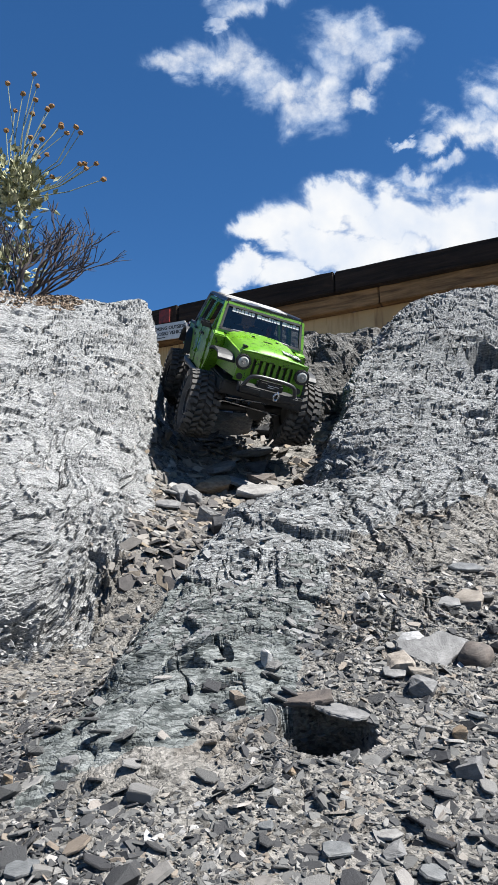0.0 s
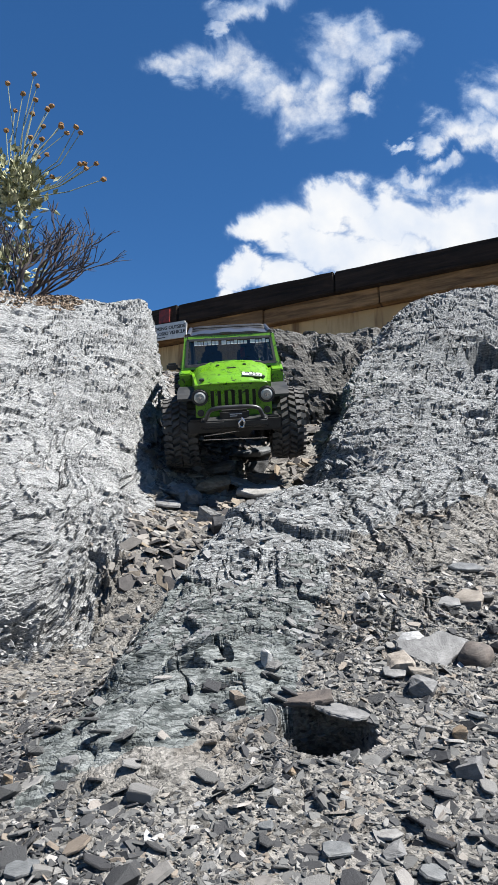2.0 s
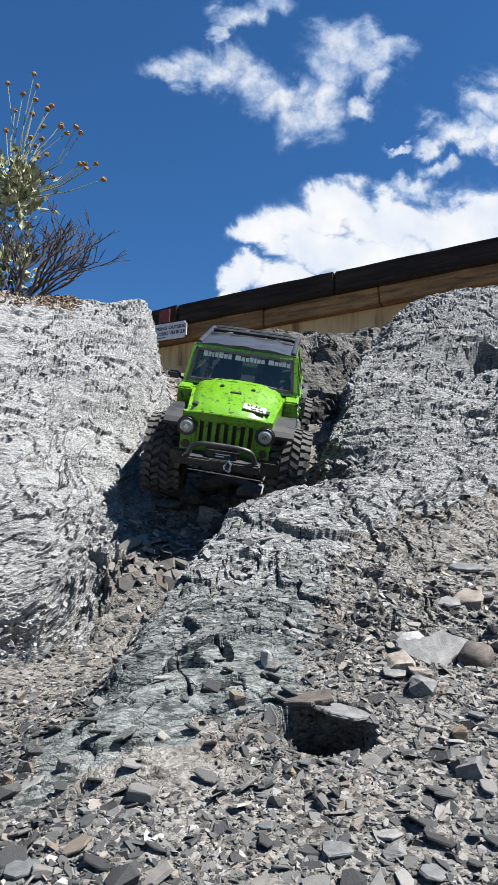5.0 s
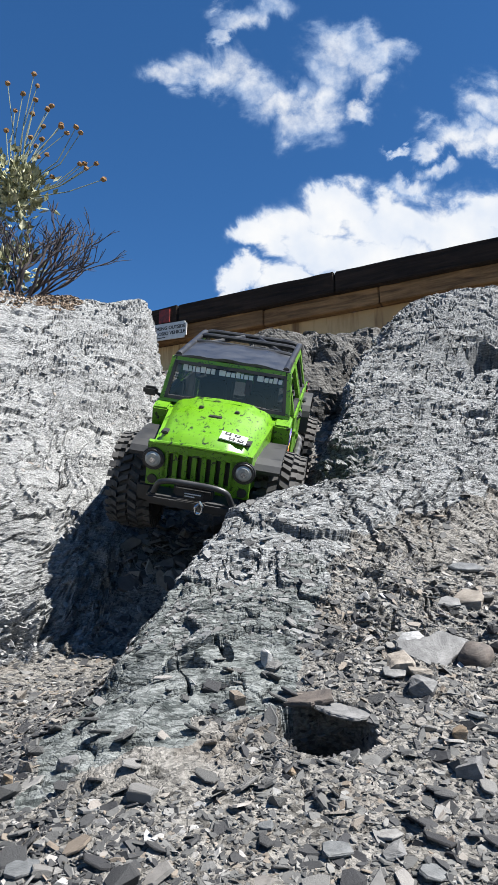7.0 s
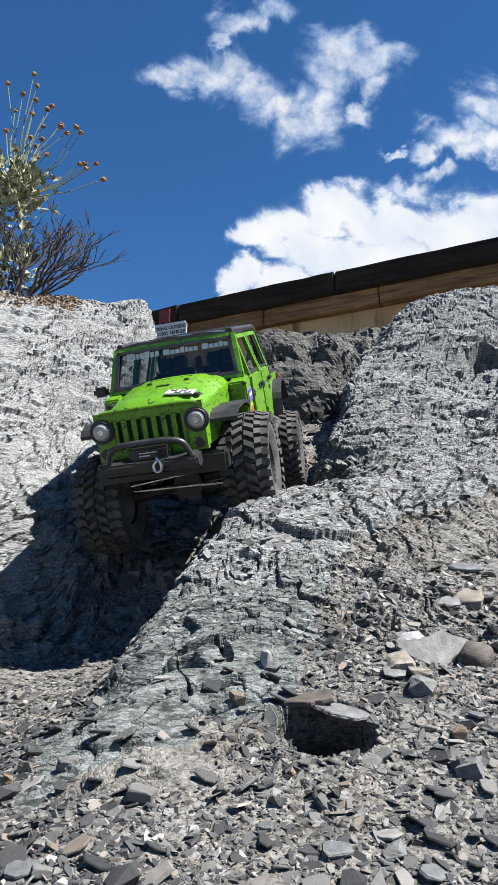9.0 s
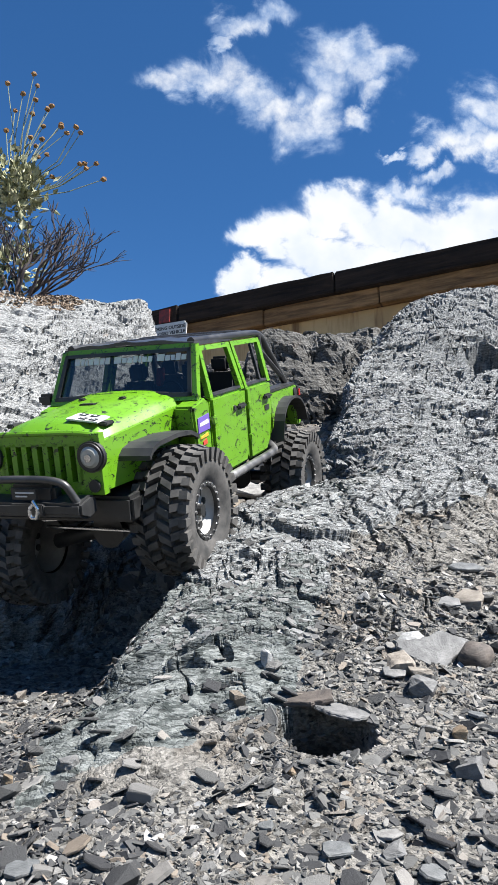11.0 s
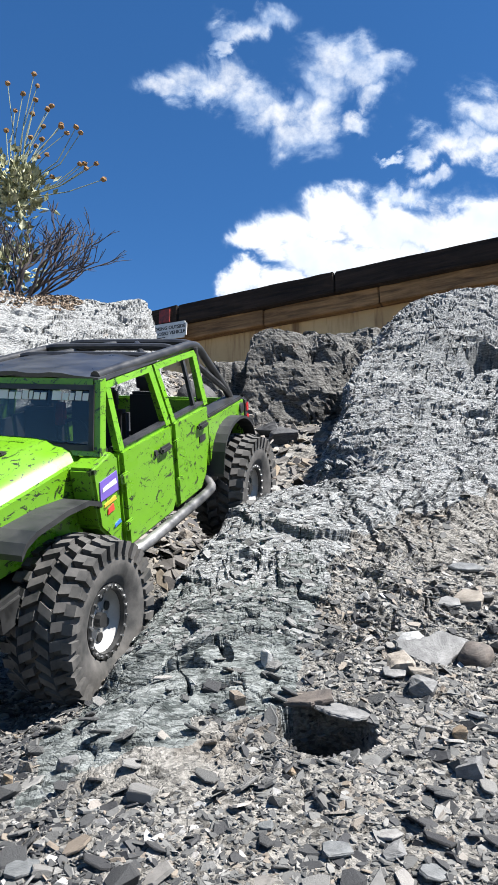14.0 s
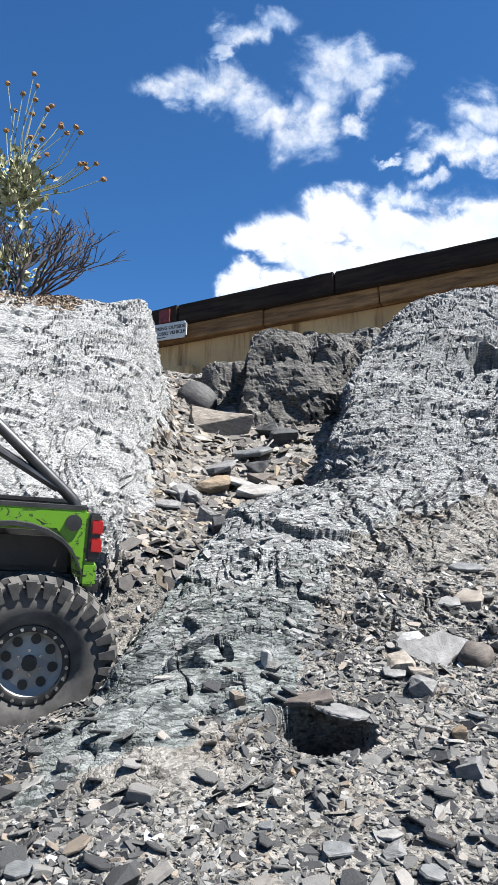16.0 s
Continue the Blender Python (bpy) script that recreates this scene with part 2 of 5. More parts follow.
rocky *= 1 - 0.8 * np.clip((Ug - 7.6) / 0.5, 0, 1) * np.clip((1.0 - Yg) / 0.2, 0, 1)
STRENGTH = 0.18 + 0.92 * rocky * np.clip(0.52 + 0.5 * Yg, 0.6, 1)
FLAT = BASE.reshape(-1, 3)
# upright strata at the foot of the left wall
ribs = fbm(FLAT * np.array([95, 95, 9]) + 3 * fbm(FLAT * 16, 2, 8)[:, None], 3, 88).reshape(Yg.shape)
RIBS = 0.030 * np.floor(ribs * 8) / 8 * np.clip((3.4 - Ug) / 0.3, 0, 1) * np.clip((Ug - 2.2) / 0.25, 0, 1) * np.clip((Yg - .72) / .06, 0, 1) * np.clip((1.02 - Yg) / .1, 0, 1)
# broad split faces low on the ridge
FACET = np.clip(1.4 - ((BASE[:, :, 0] + .06) / .085) ** 2 - ((Yg - .46) / .10) ** 2, 0, 1) * rocky
left_half = Ug < 4.4
DEPTH = np.zeros(Yg.shape)
DEPTH[left_half] = relief(BASE[left_half], 0.72 * STRENGTH[left_half], (-18, 16, 0))
DEPTH[~left_half] = relief(BASE[~left_half], STRENGTH[~left_half], (-30, 8, 10), FACET[~left_half])
LAND = BASE + NORMAL * (DEPTH + RIBS)[:, :, None]
# a hollow under an overhanging flake in the scree
hx, hy = 0.043, 0.404
hollow = np.clip(1 + 0.9 * fbm(FLAT * 60, 2, 19).reshape(Yg.shape) - ((BASE[:, :, 0] - hx) / 0.027) ** 2 - ((Yg - hy) / 0.024) ** 2, 0, 1)
hollow = np.clip(hollow, 0, 1)
LAND[:, :, 2] -= 0.038 * np.sqrt(hollow)
LAND[:, :, 1] += 0.040 * hollow * np.clip((Yg - hy + .012) / .02, 0, 1)

# a shaded recess under a lip high on the grey outcrop
recess = np.clip(1 + 0.9 * fbm(FLAT * 30, 2, 29).reshape(Yg.shape) - ((BASE[:, :, 0] - .462) / .040) ** 2 - ((Yg - 1.365) / .036) ** 2, 0, 1)
LAND -= NORMAL * (0.055 * np.sqrt(recess))[:, :, None]


def sheet(name, keep, mat, smooth=False):
    """One landform: the part of the slope where keep is true."""
    nv = len(US)
    cell = keep[:-1, :-1]
    r, c = np.nonzero(cell)
    quads = np.stack([r * nv + c, r * nv + c + 1, (r + 1) * nv + c + 1, (r + 1) * nv + c], 1)
    used, inv = np.unique(quads, return_inverse=True)
    me = bpy.data.meshes.new(name)
    me.from_pydata(LAND.reshape(-1, 3)[used].tolist(), [], inv.reshape(-1, 4).tolist())
    me.polygons.foreach_set("use_smooth", [smooth] * len(me.polygons))
    me.materials.append(mat)
    return new(name, me)


wob = fbm(np.stack([FLAT[:, 0] * 20, FLAT[:, 1] * 20, FLAT[:, 2] * 0], 1), 3, 77).reshape(Yg.shape)
is_left = (Ug + 0.5 * wob < 3.0) & (Yg + 0.12 * wob > 0.70) & (Yg < 2.0)
is_right = (Ug + 0.4 * wob > 5.1) & (Yg + 0.10 * wob > 0.394 + 0.55 * np.clip(Ug - 6.75, 0, 0.9)) & (Yg < 2.0)
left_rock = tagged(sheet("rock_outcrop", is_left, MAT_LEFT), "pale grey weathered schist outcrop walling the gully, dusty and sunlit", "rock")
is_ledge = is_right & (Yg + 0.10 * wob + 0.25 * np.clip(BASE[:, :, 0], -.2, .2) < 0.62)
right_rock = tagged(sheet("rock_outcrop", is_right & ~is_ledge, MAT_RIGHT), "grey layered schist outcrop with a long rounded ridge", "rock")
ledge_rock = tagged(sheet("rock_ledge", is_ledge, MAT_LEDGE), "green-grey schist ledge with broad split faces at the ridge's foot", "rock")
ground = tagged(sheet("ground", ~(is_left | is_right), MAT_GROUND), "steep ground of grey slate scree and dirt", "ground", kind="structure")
# the same ground carried on level to the horizon
bm = bmesh.new()
picks = list(range(0, 24)) + list(range(32, len(ROWS), 8)) + [len(ROWS) - 1]
edge = [LAND[k, 0] for k in picks] + [LAND[-1, k] for k in range(4, len(US) - 1, 6)] + [LAND[k, -1] for k in picks[::-1]] + [LAND[0, k] for k in range(len(US) - 5, 4, -6)]
rings = [[bm.verts.new(p) for p in edge]]
for reach, level in ((12.0, 0.55), (900.0, 0.0)):
    ring = []
    for x, y, z in edge:
        a = math.atan2(y - 1.6, x)
        ring.append(bm.verts.new((reach * math.cos(a), 1.6 + reach * math.sin(a), z * level - (0.4 if y < 1 else 0))))
    rings.append(ring)
for low, high in zip(rings, rings[1:]):
    for k in range(len(low)):
        bm.faces.new((low[k], low[(k + 1) % len(low)], high[(k + 1) % len(low)], high[k]))
bmesh.ops.recalc_face_normals(bm, faces=bm.faces[:])
me = bpy.data.meshes.new("ground_far")
bm.to_mesh(me), bm.free()
me.materials.append(MAT_GROUND)
tagged(new("ground_far", me), "open grey gravel ground reaching to the horizon", "ground", kind="structure")
# ---- retaining wall with timber capping, up behind the gully ----
def plain_part(name, bm, mat, parent, label=""):
    me = bpy.data.meshes.new(name)
    bmesh.ops.recalc_face_normals(bm, faces=bm.faces[:])
    bm.to_mesh(me)
    bm.free()
    me.materials.append(mat)
    ob = new(name, me)
    ob.parent = parent
    return tagged(ob, label) if label else ob


def block(lo, hi, bevel_by=0.0, rough=0.0, cuts=0, seed=1):
    bm = bmesh.new()
    c, s = (Vector(lo) + Vector(hi)) / 2, Vector(hi) - Vector(lo)
    bmesh.ops.create_cube(bm, size=1, matrix=Matrix.Translation(c) @ Matrix.Diagonal((*s, 1)))
    if bevel_by:
        bmesh.ops.bevel(bm, geom=bm.edges[:], offset=bevel_by, segments=2, affect='EDGES')
    if cuts:
        bmesh.ops.subdivide_edges(bm, edges=[e for e in bm.edges if e.calc_length() > 0.2], cuts=cuts, use_grid_fill=True)
        for v in bm.verts:
            v.co += Vector((0, noise.noise(v.co * 6 + Vector((seed, 0, 0))), noise.noise(v.co * 6 + Vector((0, seed, 0))))) * rough
    return bm


def wood(name, dark, light, rough=0.75):
    m, nt, b = material(name, rough)
    v = coords(nt, (1.2, 14, 14))
    n = noise_tex(nt, v, 3.2, 9, 0.7, 0.5)
    s = noise_tex(nt, coords(nt), 2.4, 5, 0.6)
    c = ramp(nt, n, [(0.3, dark), (0.7, light)])
    c = mix(nt, ramp(nt, s, [(0.45, (0, 0, 0)), (0.75, (0.7, 0.7, 0.7))]), c, dark)
    nt.links.new(c, b.inputs["Base Color"])
    bump(nt, b, n, 0.9, 0.012)
    b.inputs['Specular IOR Level'].default_value = 0.25
    return m


DARK_WOOD = wood("tarred_timber", (0.005, 0.004, 0.0035), (0.045, 0.029, 0.020), 0.95)
BROWN_WOOD = wood("weathered_brown_board", (0.055, 0.027, 0.012), (0.36, 0.205, 0.09))
CONCRETE, cnt, cb = material("stained_ochre_concrete", 0.85)
streak = noise_tex(cnt, coords(cnt, (9, 9, 0.8)), 1.5, 6, 0.65)
blot = noise_tex(cnt, coords(cnt), 2.2, 6, 0.6)
cc = ramp(cnt, blot, [(0.3, (0.30, 0.185, 0.080)), (0.7, (0.46, 0.325, 0.165))])
cc = mix(cnt, ramp(cnt, streak, [(0.50, (0, 0, 0)), (0.66, (0.85, 0.85, 0.85))]), cc, (0.11, 0.05, 0.02))
cnt.links.new(cc, cb.inputs["Base Color"])
bump(cnt, cb, noise_tex(cnt, coords(cnt), 60, 6, 0.7), 0.4, 0.004)

wa, wb = Vector((-0.31, 3.754)), Vector((1.11, 3.018))
along = (wb - wa).normalized()
WALL_POSE = Matrix.Translation((wa.x, wa.y, 1.665)) @ Matrix.Rotation(math.atan2(along.y, along.x), 4, 'Z')
# in the wall's own space x runs along it, -y faces the gully, z = 0 is its top
wall = tagged(new("wall_1"), "ochre stained concrete retaining wall capped with dark timbers", "wall", kind="structure")
wall.matrix_world = WALL_POSE
plain_part("wall_face", block((-3.2, 0.03, -1.2), (3.4, 0.25, -0.19), 0.004), CONCRETE, wall, "ochre concrete with rusty streaks")
for k, (x0, x1) in enumerate([(-3.2, -1.55), (-1.545, -0.06), (-0.055, 0.84), (0.845, 2.2), (2.205, 3.4)]):
    plain_part("beam", block((x0, -0.055, -0.108), (x1, 0.24, 0.0), 0.005, 0.006, 10, k + 1), DARK_WOOD, wall, "tarred dark timber beam")
for k, (x0, x1) in enumerate([(-3.2, -1.9), (-1.895, -0.75), (-0.745, -0.25), (-0.245, 0.44), (0.445, 1.05), (1.055, 1.62), (1.625, 2.5), (2.505, 3.4)]):
    plain_part("board", block((x0, -0.02 - 0.006 * (k % 2), -0.192), (x1, 0.03, -0.1085), 0.004, 0.006, 6, k + 20), BROWN_WOOD, wall, "weathered brown board")
plain_part("buttress", block((-0.18, -0.03, -0.6), (0.02, 0.03, -0.335), 0.01, 0.004, 2, 3), CONCRETE, wall)

# the notice fixed to the wall
SIGN_WHITE, snt, sb = material("enamelled_white_sign", 0.35)
sn = noise_tex(snt, coords(snt), 30, 5, 0.6)
snt.links.new(ramp(snt, sn, [(0.35, (0.53, 0.524, 0.503)), (0.75, (0.422, 0.401, 0.36))]), sb.inputs["Base Color"])
INK, _, _ = material("black_ink", 0.6, 0, (0.0136, 0.0136, 0.0136))
RED_PAINT, rnt, rbs = material("faded_red_paint", 0.6)
rnt.links.new(ramp(rnt, noise_tex(rnt, coords(rnt), 40, 5, 0.7), [(0.4, (0.218, 0.02, 0.0136)), (0.65, (0.034, 0.0136, 0.0102))]), rbs.inputs["Base Color"])
sign = tagged(new("notice_sign"), "white enamel notice with black lettering on the timber wall", "sign")
sign.matrix_world = WALL_POSE @ Matrix.Translation((-0.10, -0.068, -0.148)) @ Matrix.Rotation(radians(2), 4, 'Y')
bm = block((-0.16, -0.003, -0.046), (0.112, 0.003, 0.046))
bmesh.ops.bevel(bm, geom=[e for e in bm.edges if abs(e.verts[0].co.y - e.verts[1].co.y) > 0.004], offset=0.012, segments=4, affect='EDGES')
plain_part("sign_plate", bm, SIGN_WHITE, sign)
for words, z, size in (("SMOKING OUTSIDE", 0.010, 0.026), ("ENCLOSED VEHICLE", -0.020, 0.026)):
    fc = bpy.data.curves.new("lettering", 'FONT')
    fc.body, fc.size, fc.extrude, fc.offset = words, size, 0.0006, 0.0007
    fc.align_x = 'RIGHT'
    fc.materials.append(INK)
    ft = new("lettering", fc)
    ft.parent = sign
    ft.matrix_basis = Matrix.Translation((0.104, -0.0036, z)) @ Matrix.Rotation(radians(90), 4, 'X')
plain_part("small_print", block((-0.13, -0.0042, -0.036), (-0.02, -0.0028, -0.031)), INK, sign)
red_sign = tagged(new("red_notice"), "small faded red notice on the dark timber", "sign")
red_sign.matrix_world = WALL_POSE @ Matrix.Translation((-0.135, -0.064, -0.055))
plain_part("notice_plate", block((-0.035, -0.003, -0.038), (0.035, 0.004, 0.038), 0.002), RED_PAINT, red_sign)


# ---- clouds: far sheets of vapour that drift ----
def cloud_material(name, blobs, seed, bright=1.0, wisp=0.5, thick=1.35):
    """Billowing white vapour: soft-edged lobes broken up by noise, thin at the rims."""
    m = bpy.data.materials.new(name)
    m.use_nodes = True
    nt = m.node_tree
    for n in list(nt.nodes):
        nt.nodes.remove(n)
    out = nt.nodes.new("ShaderNodeOutputMaterial")
    tc = nt.nodes.new("ShaderNodeTexCoord")
    mp = nt.nodes.new("ShaderNodeMapping")
    mp.inputs["Location"].default_value = (seed * 3.1, seed * 1.7, 0)
    nt.links.new(tc.outputs["Object"], mp.inputs[0])
    n1 = nt.nodes.new("ShaderNodeTexNoise")
    n1.inputs["Scale"].default_value, n1.inputs["Detail"].default_value, n1.inputs["Roughness"].default_value = 0.0085, 10, 0.58
    n1.inputs["Distortion"].default_value = 0.35
    nt.links.new(mp.outputs[0], n1.inputs["Vector"])
    # wobbled coordinates
    sub = nt.nodes.new("ShaderNodeVectorMath")
    sub.operation = 'SUBTRACT'
    nt.links.new(n1.outputs["Color"], sub.inputs[0])
    sub.inputs[1].default_value = (0.5, 0.5, 0.5)
    sc = nt.nodes.new("ShaderNodeVectorMath")
    sc.operation = 'SCALE'
    sc.inputs["Scale"].default_value = 175
    nt.links.new(sub.outputs[0], sc.inputs[0])
    add = nt.nodes.new("ShaderNodeVectorMath")
    add.operation = 'ADD'
    nt.links.new(tc.outputs["Object"], add.inputs[0])
    nt.links.new(sc.outputs[0], add.inputs[1])
    total = None
    for bx, by, rx, ry in blobs:
        mm = nt.nodes.new("ShaderNodeMapping")
        mm.vector_type = 'POINT'
        mm.inputs["Location"].default_value = (-bx / rx, -by / ry, 0)
        mm.inputs["Scale"].default_value = (1 / rx, 1 / ry, 0)
        nt.links.new(add.outputs[0], mm.inputs[0])
        ln = nt.nodes.new("ShaderNodeVectorMath")
        ln.operation = 'LENGTH'
        nt.links.new(mm.outputs[0], ln.inputs[0])
        mr = nt.nodes.new("ShaderNodeMapRange")
        mr.interpolation_type = 'SMOOTHSTEP'
        mr.inputs["From Min"].default_value, mr.inputs["From Max"].default_value = 1.25, 0.25
        nt.links.new(ln.outputs["Value"], mr.inputs["Value"])
        if total is None:
            total = mr.outputs[0]
        else:
            mx = nt.nodes.new("ShaderNodeMath")
            mx.operation = 'MAXIMUM'
            nt.links.new(total, mx.inputs[0])
            nt.links.new(mr.outputs[0], mx.inputs[1])
            total = mx.outputs[0]
    n2 = nt.nodes.new("ShaderNodeTexNoise")
    n2.inputs["Scale"].default_value, n2.inputs["Detail"].default_value, n2.inputs["Roughness"].default_value = 0.019, 12, 0.62
    nt.links.new(mp.outputs[0], n2.inputs["Vector"])
    ma = nt.nodes.new("ShaderNodeMath")
    ma.operation = 'MULTIPLY_ADD'
    nt.links.new(n2.outputs["Fac"], ma.inputs[0])
    ma.inputs[1].default_value = wisp * 2.6
    ma.inputs[2].default_value = -wisp * 1.15
    den = nt.nodes.new("ShaderNodeMath")
    den.operation = 'ADD'
    nt.links.new(ma.outputs[0], den.inputs[0])
    nt.links.new(total, den.inputs[1])
    alpha = nt.nodes.new("ShaderNodeMapRange")
    alpha.interpolation_type = 'SMOOTHSTEP'
    alpha.inputs["From Min"].default_value, alpha.inputs["From Max"].default_value = 0.06, thick
    nt.links.new(den.outputs[0], alpha.inputs["Value"])
    gate = nt.nodes.new("ShaderNodeMath")
    gate.operation = 'MULTIPLY'
    near = nt.nodes.new("ShaderNodeMapRange")
    near.inputs["From Max"].default_value = 0.40
    nt.links.new(total, near.inputs["Value"])
    nt.links.new(alpha.outputs[0], gate.inputs[0])
    nt.links.new(near.outputs[0], gate.inputs[1])
    # cloud shading put into the colour: blue-grey in the hollows, white where lit
    col = nt.nodes.new("ShaderNodeValToRGB")
    col.color_ramp.elements[0].position, col.color_ramp.elements[0].color = 0.25, (0.15, 0.205, 0.30, 1)
    col.color_ramp.elements[1].position, col.color_ramp.elements[1].color = 1.0, (0.33, 0.333, 0.337, 1)
    deep = nt.nodes.new("ShaderNodeTexNoise")
    deep.inputs["Scale"].default_value, deep.inputs["Detail"].default_value = 0.011, 6
    nt.links.new(mp.outputs[0], deep.inputs["Vector"])
    shade = nt.nodes.new("ShaderNodeMath")
    shade.operation = 'MULTIPLY_ADD'
    nt.links.new(deep.outputs["Fac"], shade.inputs[0])
    shade.inputs[1].default_value = 1.0
    nt.links.new(alpha.outputs[0], shade.inputs[2])
    sink = nt.nodes.new("ShaderNodeMath")
    sink.operation = 'SUBTRACT'
    nt.links.new(shade.outputs[0], sink.inputs[0])
    sink.inputs[1].default_value = 0.65
    nt.links.new(sink.outputs[0], col.inputs[0])
    # the sheet glows by itself rather than catching the sun
    em = nt.nodes.new("ShaderNodeEmission")
    em.inputs["Strength"].default_value = bright
    nt.links.new(col.outputs[0], em.inputs[0])
    tr = nt.nodes.new("ShaderNodeBsdfTransparent")
    ms = nt.nodes.new("ShaderNodeMixShader")
    nt.links.new(gate.outputs[0], ms.inputs[0])
    nt.links.new(tr.outputs[0], ms.inputs[1])
    nt.links.new(em.outputs[0], ms.inputs[2])
    nt.links.new(ms.outputs[0], out.inputs[0])
    return m


FAR = 1300.0


def cloud(lobes, seed, label, wisp=0.5, bright=1.0, far=FAR, thick=1.35):
    """A sheet square to the line of sight; lobes (x, y, half width, half height) lie from the middle of the view, y up."""
    x0, x1 = min(x - 1.6 * w for x, y, w, h in lobes), max(x + 1.6 * w for x, y, w, h in lobes)
    y0, y1 = min(y - 1.6 * h for x, y, w, h in lobes), max(y + 1.6 * h for x, y, w, h in lobes)
    cx, cy, hw, hh = (x0 + x1) / 2, (y0 + y1) / 2, (x1 - x0) / 2 + 20, (y1 - y0) / 2 + 20
    bm = bmesh.new()
    bm.faces.new([bm.verts.new(v) for v in ((-hw, -hh, 0), (hw, -hh, 0), (hw, hh, 0), (-hw, hh, 0))])
    me = bpy.data.meshes.new("cloud")
    bm.to_mesh(me)
    me.materials.append(cloud_material("cloud_vapour", [(x - cx, y - cy, w, h) for x, y, w, h in lobes], seed, bright, wisp, thick))
    ob = tagged(new("cloud", me), label, "cloud")
    home = EYE @ Matrix.Translation((cx, cy, -far))
    ob.matrix_world = home
    return ob, home


CLOUDS = [
    (*cloud([(-128, 648, 53, 31), (-84, 668, 58, 40), (-38, 653, 62, 49), (14, 626, 64, 49), (64, 596, 62, 49), (96, 554, 69, 47), (130, 596, 49, 64), (134, 654, 62, 56), (146, 694, 67, 49),
             (204, 674, 69, 44), (246, 688, 49, 31), (232, 634, 44, 35), (204, 586, 49, 26), (184, 702, 64, 35)],
            1.0, "white broken fair-weather cloud high in the sky", 0.70, thick=1.65), (-16, -46)),
    (*cloud([(-22, 755, 58, 34), (20, 772, 60, 34), (-46, 732, 42, 14)], 2.0, "thin white wisp of cloud", 0.7, far=1310.0, thick=1.7), (10, -48)),
    (*cloud([(425, 610, 62, 52), (372, 562, 66, 42), (322, 532, 50, 24), (432, 538, 70, 38), (262, 526, 30, 12), (350, 488, 58, 20), (282, 466, 50, 20)], 3.0, "white cloud with ragged edges", 0.62, far=1320.0, thick=1.4), (-26, -32)),
    (*cloud([(160, 416, 90, 52), (82, 400, 70, 48), (32, 372, 54, 42), (262, 398, 110, 66), (362, 386, 120, 70), (432, 404, 80, 62), (122, 352, 110, 54), (212, 334, 140, 58), (-12, 302, 48, 38),
             (-40, 274, 36, 28), (62, 294, 80, 44), (412, 344, 120, 68)], 4.0, "large bright flat-based cumulus cloud over the wall", 0.32, far=1330.0, thick=0.9), (-4, -20)),
]


def move_clouds():
    for ob, home, drift in CLOUDS:
        half = Vector((drift[0] / 2, drift[1] / 2, 0))
        walk(ob, [(0.0, home @ Matrix.Translation(-half)), (16.0, home @ Matrix.Translation(half))])
# ---- the radio-controlled car ----
def part(name, bm, mat, parent, label="", smooth=False):
    """Links a bmesh as one mesh object under a thing or a part."""
    me = bpy.data.meshes.new(name)
    bmesh.ops.recalc_face_normals(bm, faces=bm.faces[:])
    bm.to_mesh(me)
    bm.free()
    me.materials.append(mat)
    if smooth:
        me.polygons.foreach_set("use_smooth", [True] * len(me.polygons))
        me.set_sharp_from_angle(angle=radians(38))
    ob = new(name, me)
    ob.parent = parent
    if label:
        tagged(ob, label)
    return ob


def bevel(bm, width, segments=2):
    edges = [e for e in bm.edges if len(e.link_faces) == 2 and e.calc_face_angle(0) > 0.5]
    bmesh.ops.bevel(bm, geom=edges, offset=width, segments=segments, affect='EDGES', clamp_overlap=True)
    return bm


def box(lo, hi, round_by=0.0, bm=None):
    bm = bm or bmesh.new()
    c = (Vector(lo) + Vector(hi)) / 2
    s = Vector(hi) - Vector(lo)
    bmesh.ops.create_cube(bm, size=1, matrix=Matrix.Translation(c) @ Matrix.Diagonal((*s, 1)))
    return bevel(bm, round_by) if round_by else bm


def prism(outline, x0, x1, round_by=0.0, bm=None):
    """An outline in the (y, z) plane, thick from x0 to x1."""
    bm = bm or bmesh.new()
    a = [bm.verts.new((x0, y, z)) for y, z in outline]
    b = [bm.verts.new((x1, y, z)) for y, z in outline]
    bm.faces.new(a)
    bm.faces.new(b[::-1])
    n = len(a)
    for k in range(n):
        bm.faces.new((a[k], b[k], b[(k + 1) % n], a[(k + 1) % n]))
    bmesh.ops.recalc_face_normals(bm, faces=bm.faces[:])
    return bevel(bm, round_by) if round_by else bm


def tube(points, radius, sides=10, bm=None, closed=False):
    bm = bm or bmesh.new()
    pts = [Vector(p) for p in points]
    rings = []
    up = Vector((0.13, 0.31, 0.94)).normalized()
    for k, p in enumerate(pts):
        d = (pts[min(k + 1, len(pts) - 1)] - pts[max(k - 1, 0)]).normalized()
        a = d.cross(up).normalized()
        b = d.cross(a)
        rings.append([bm.verts.new(p + radius * (math.cos(t) * a + math.sin(t) * b)) for t in [2 * math.pi * i / sides for i in range(sides)]])
    for r, s in zip(rings, rings[1:]):
        for i in range(sides):
            bm.faces.new((r[i], r[(i + 1) % sides], s[(i + 1) % sides], s[i]))
    bm.faces.new(rings[0][::-1])
    bm.faces.new(rings[-1])
    return bm


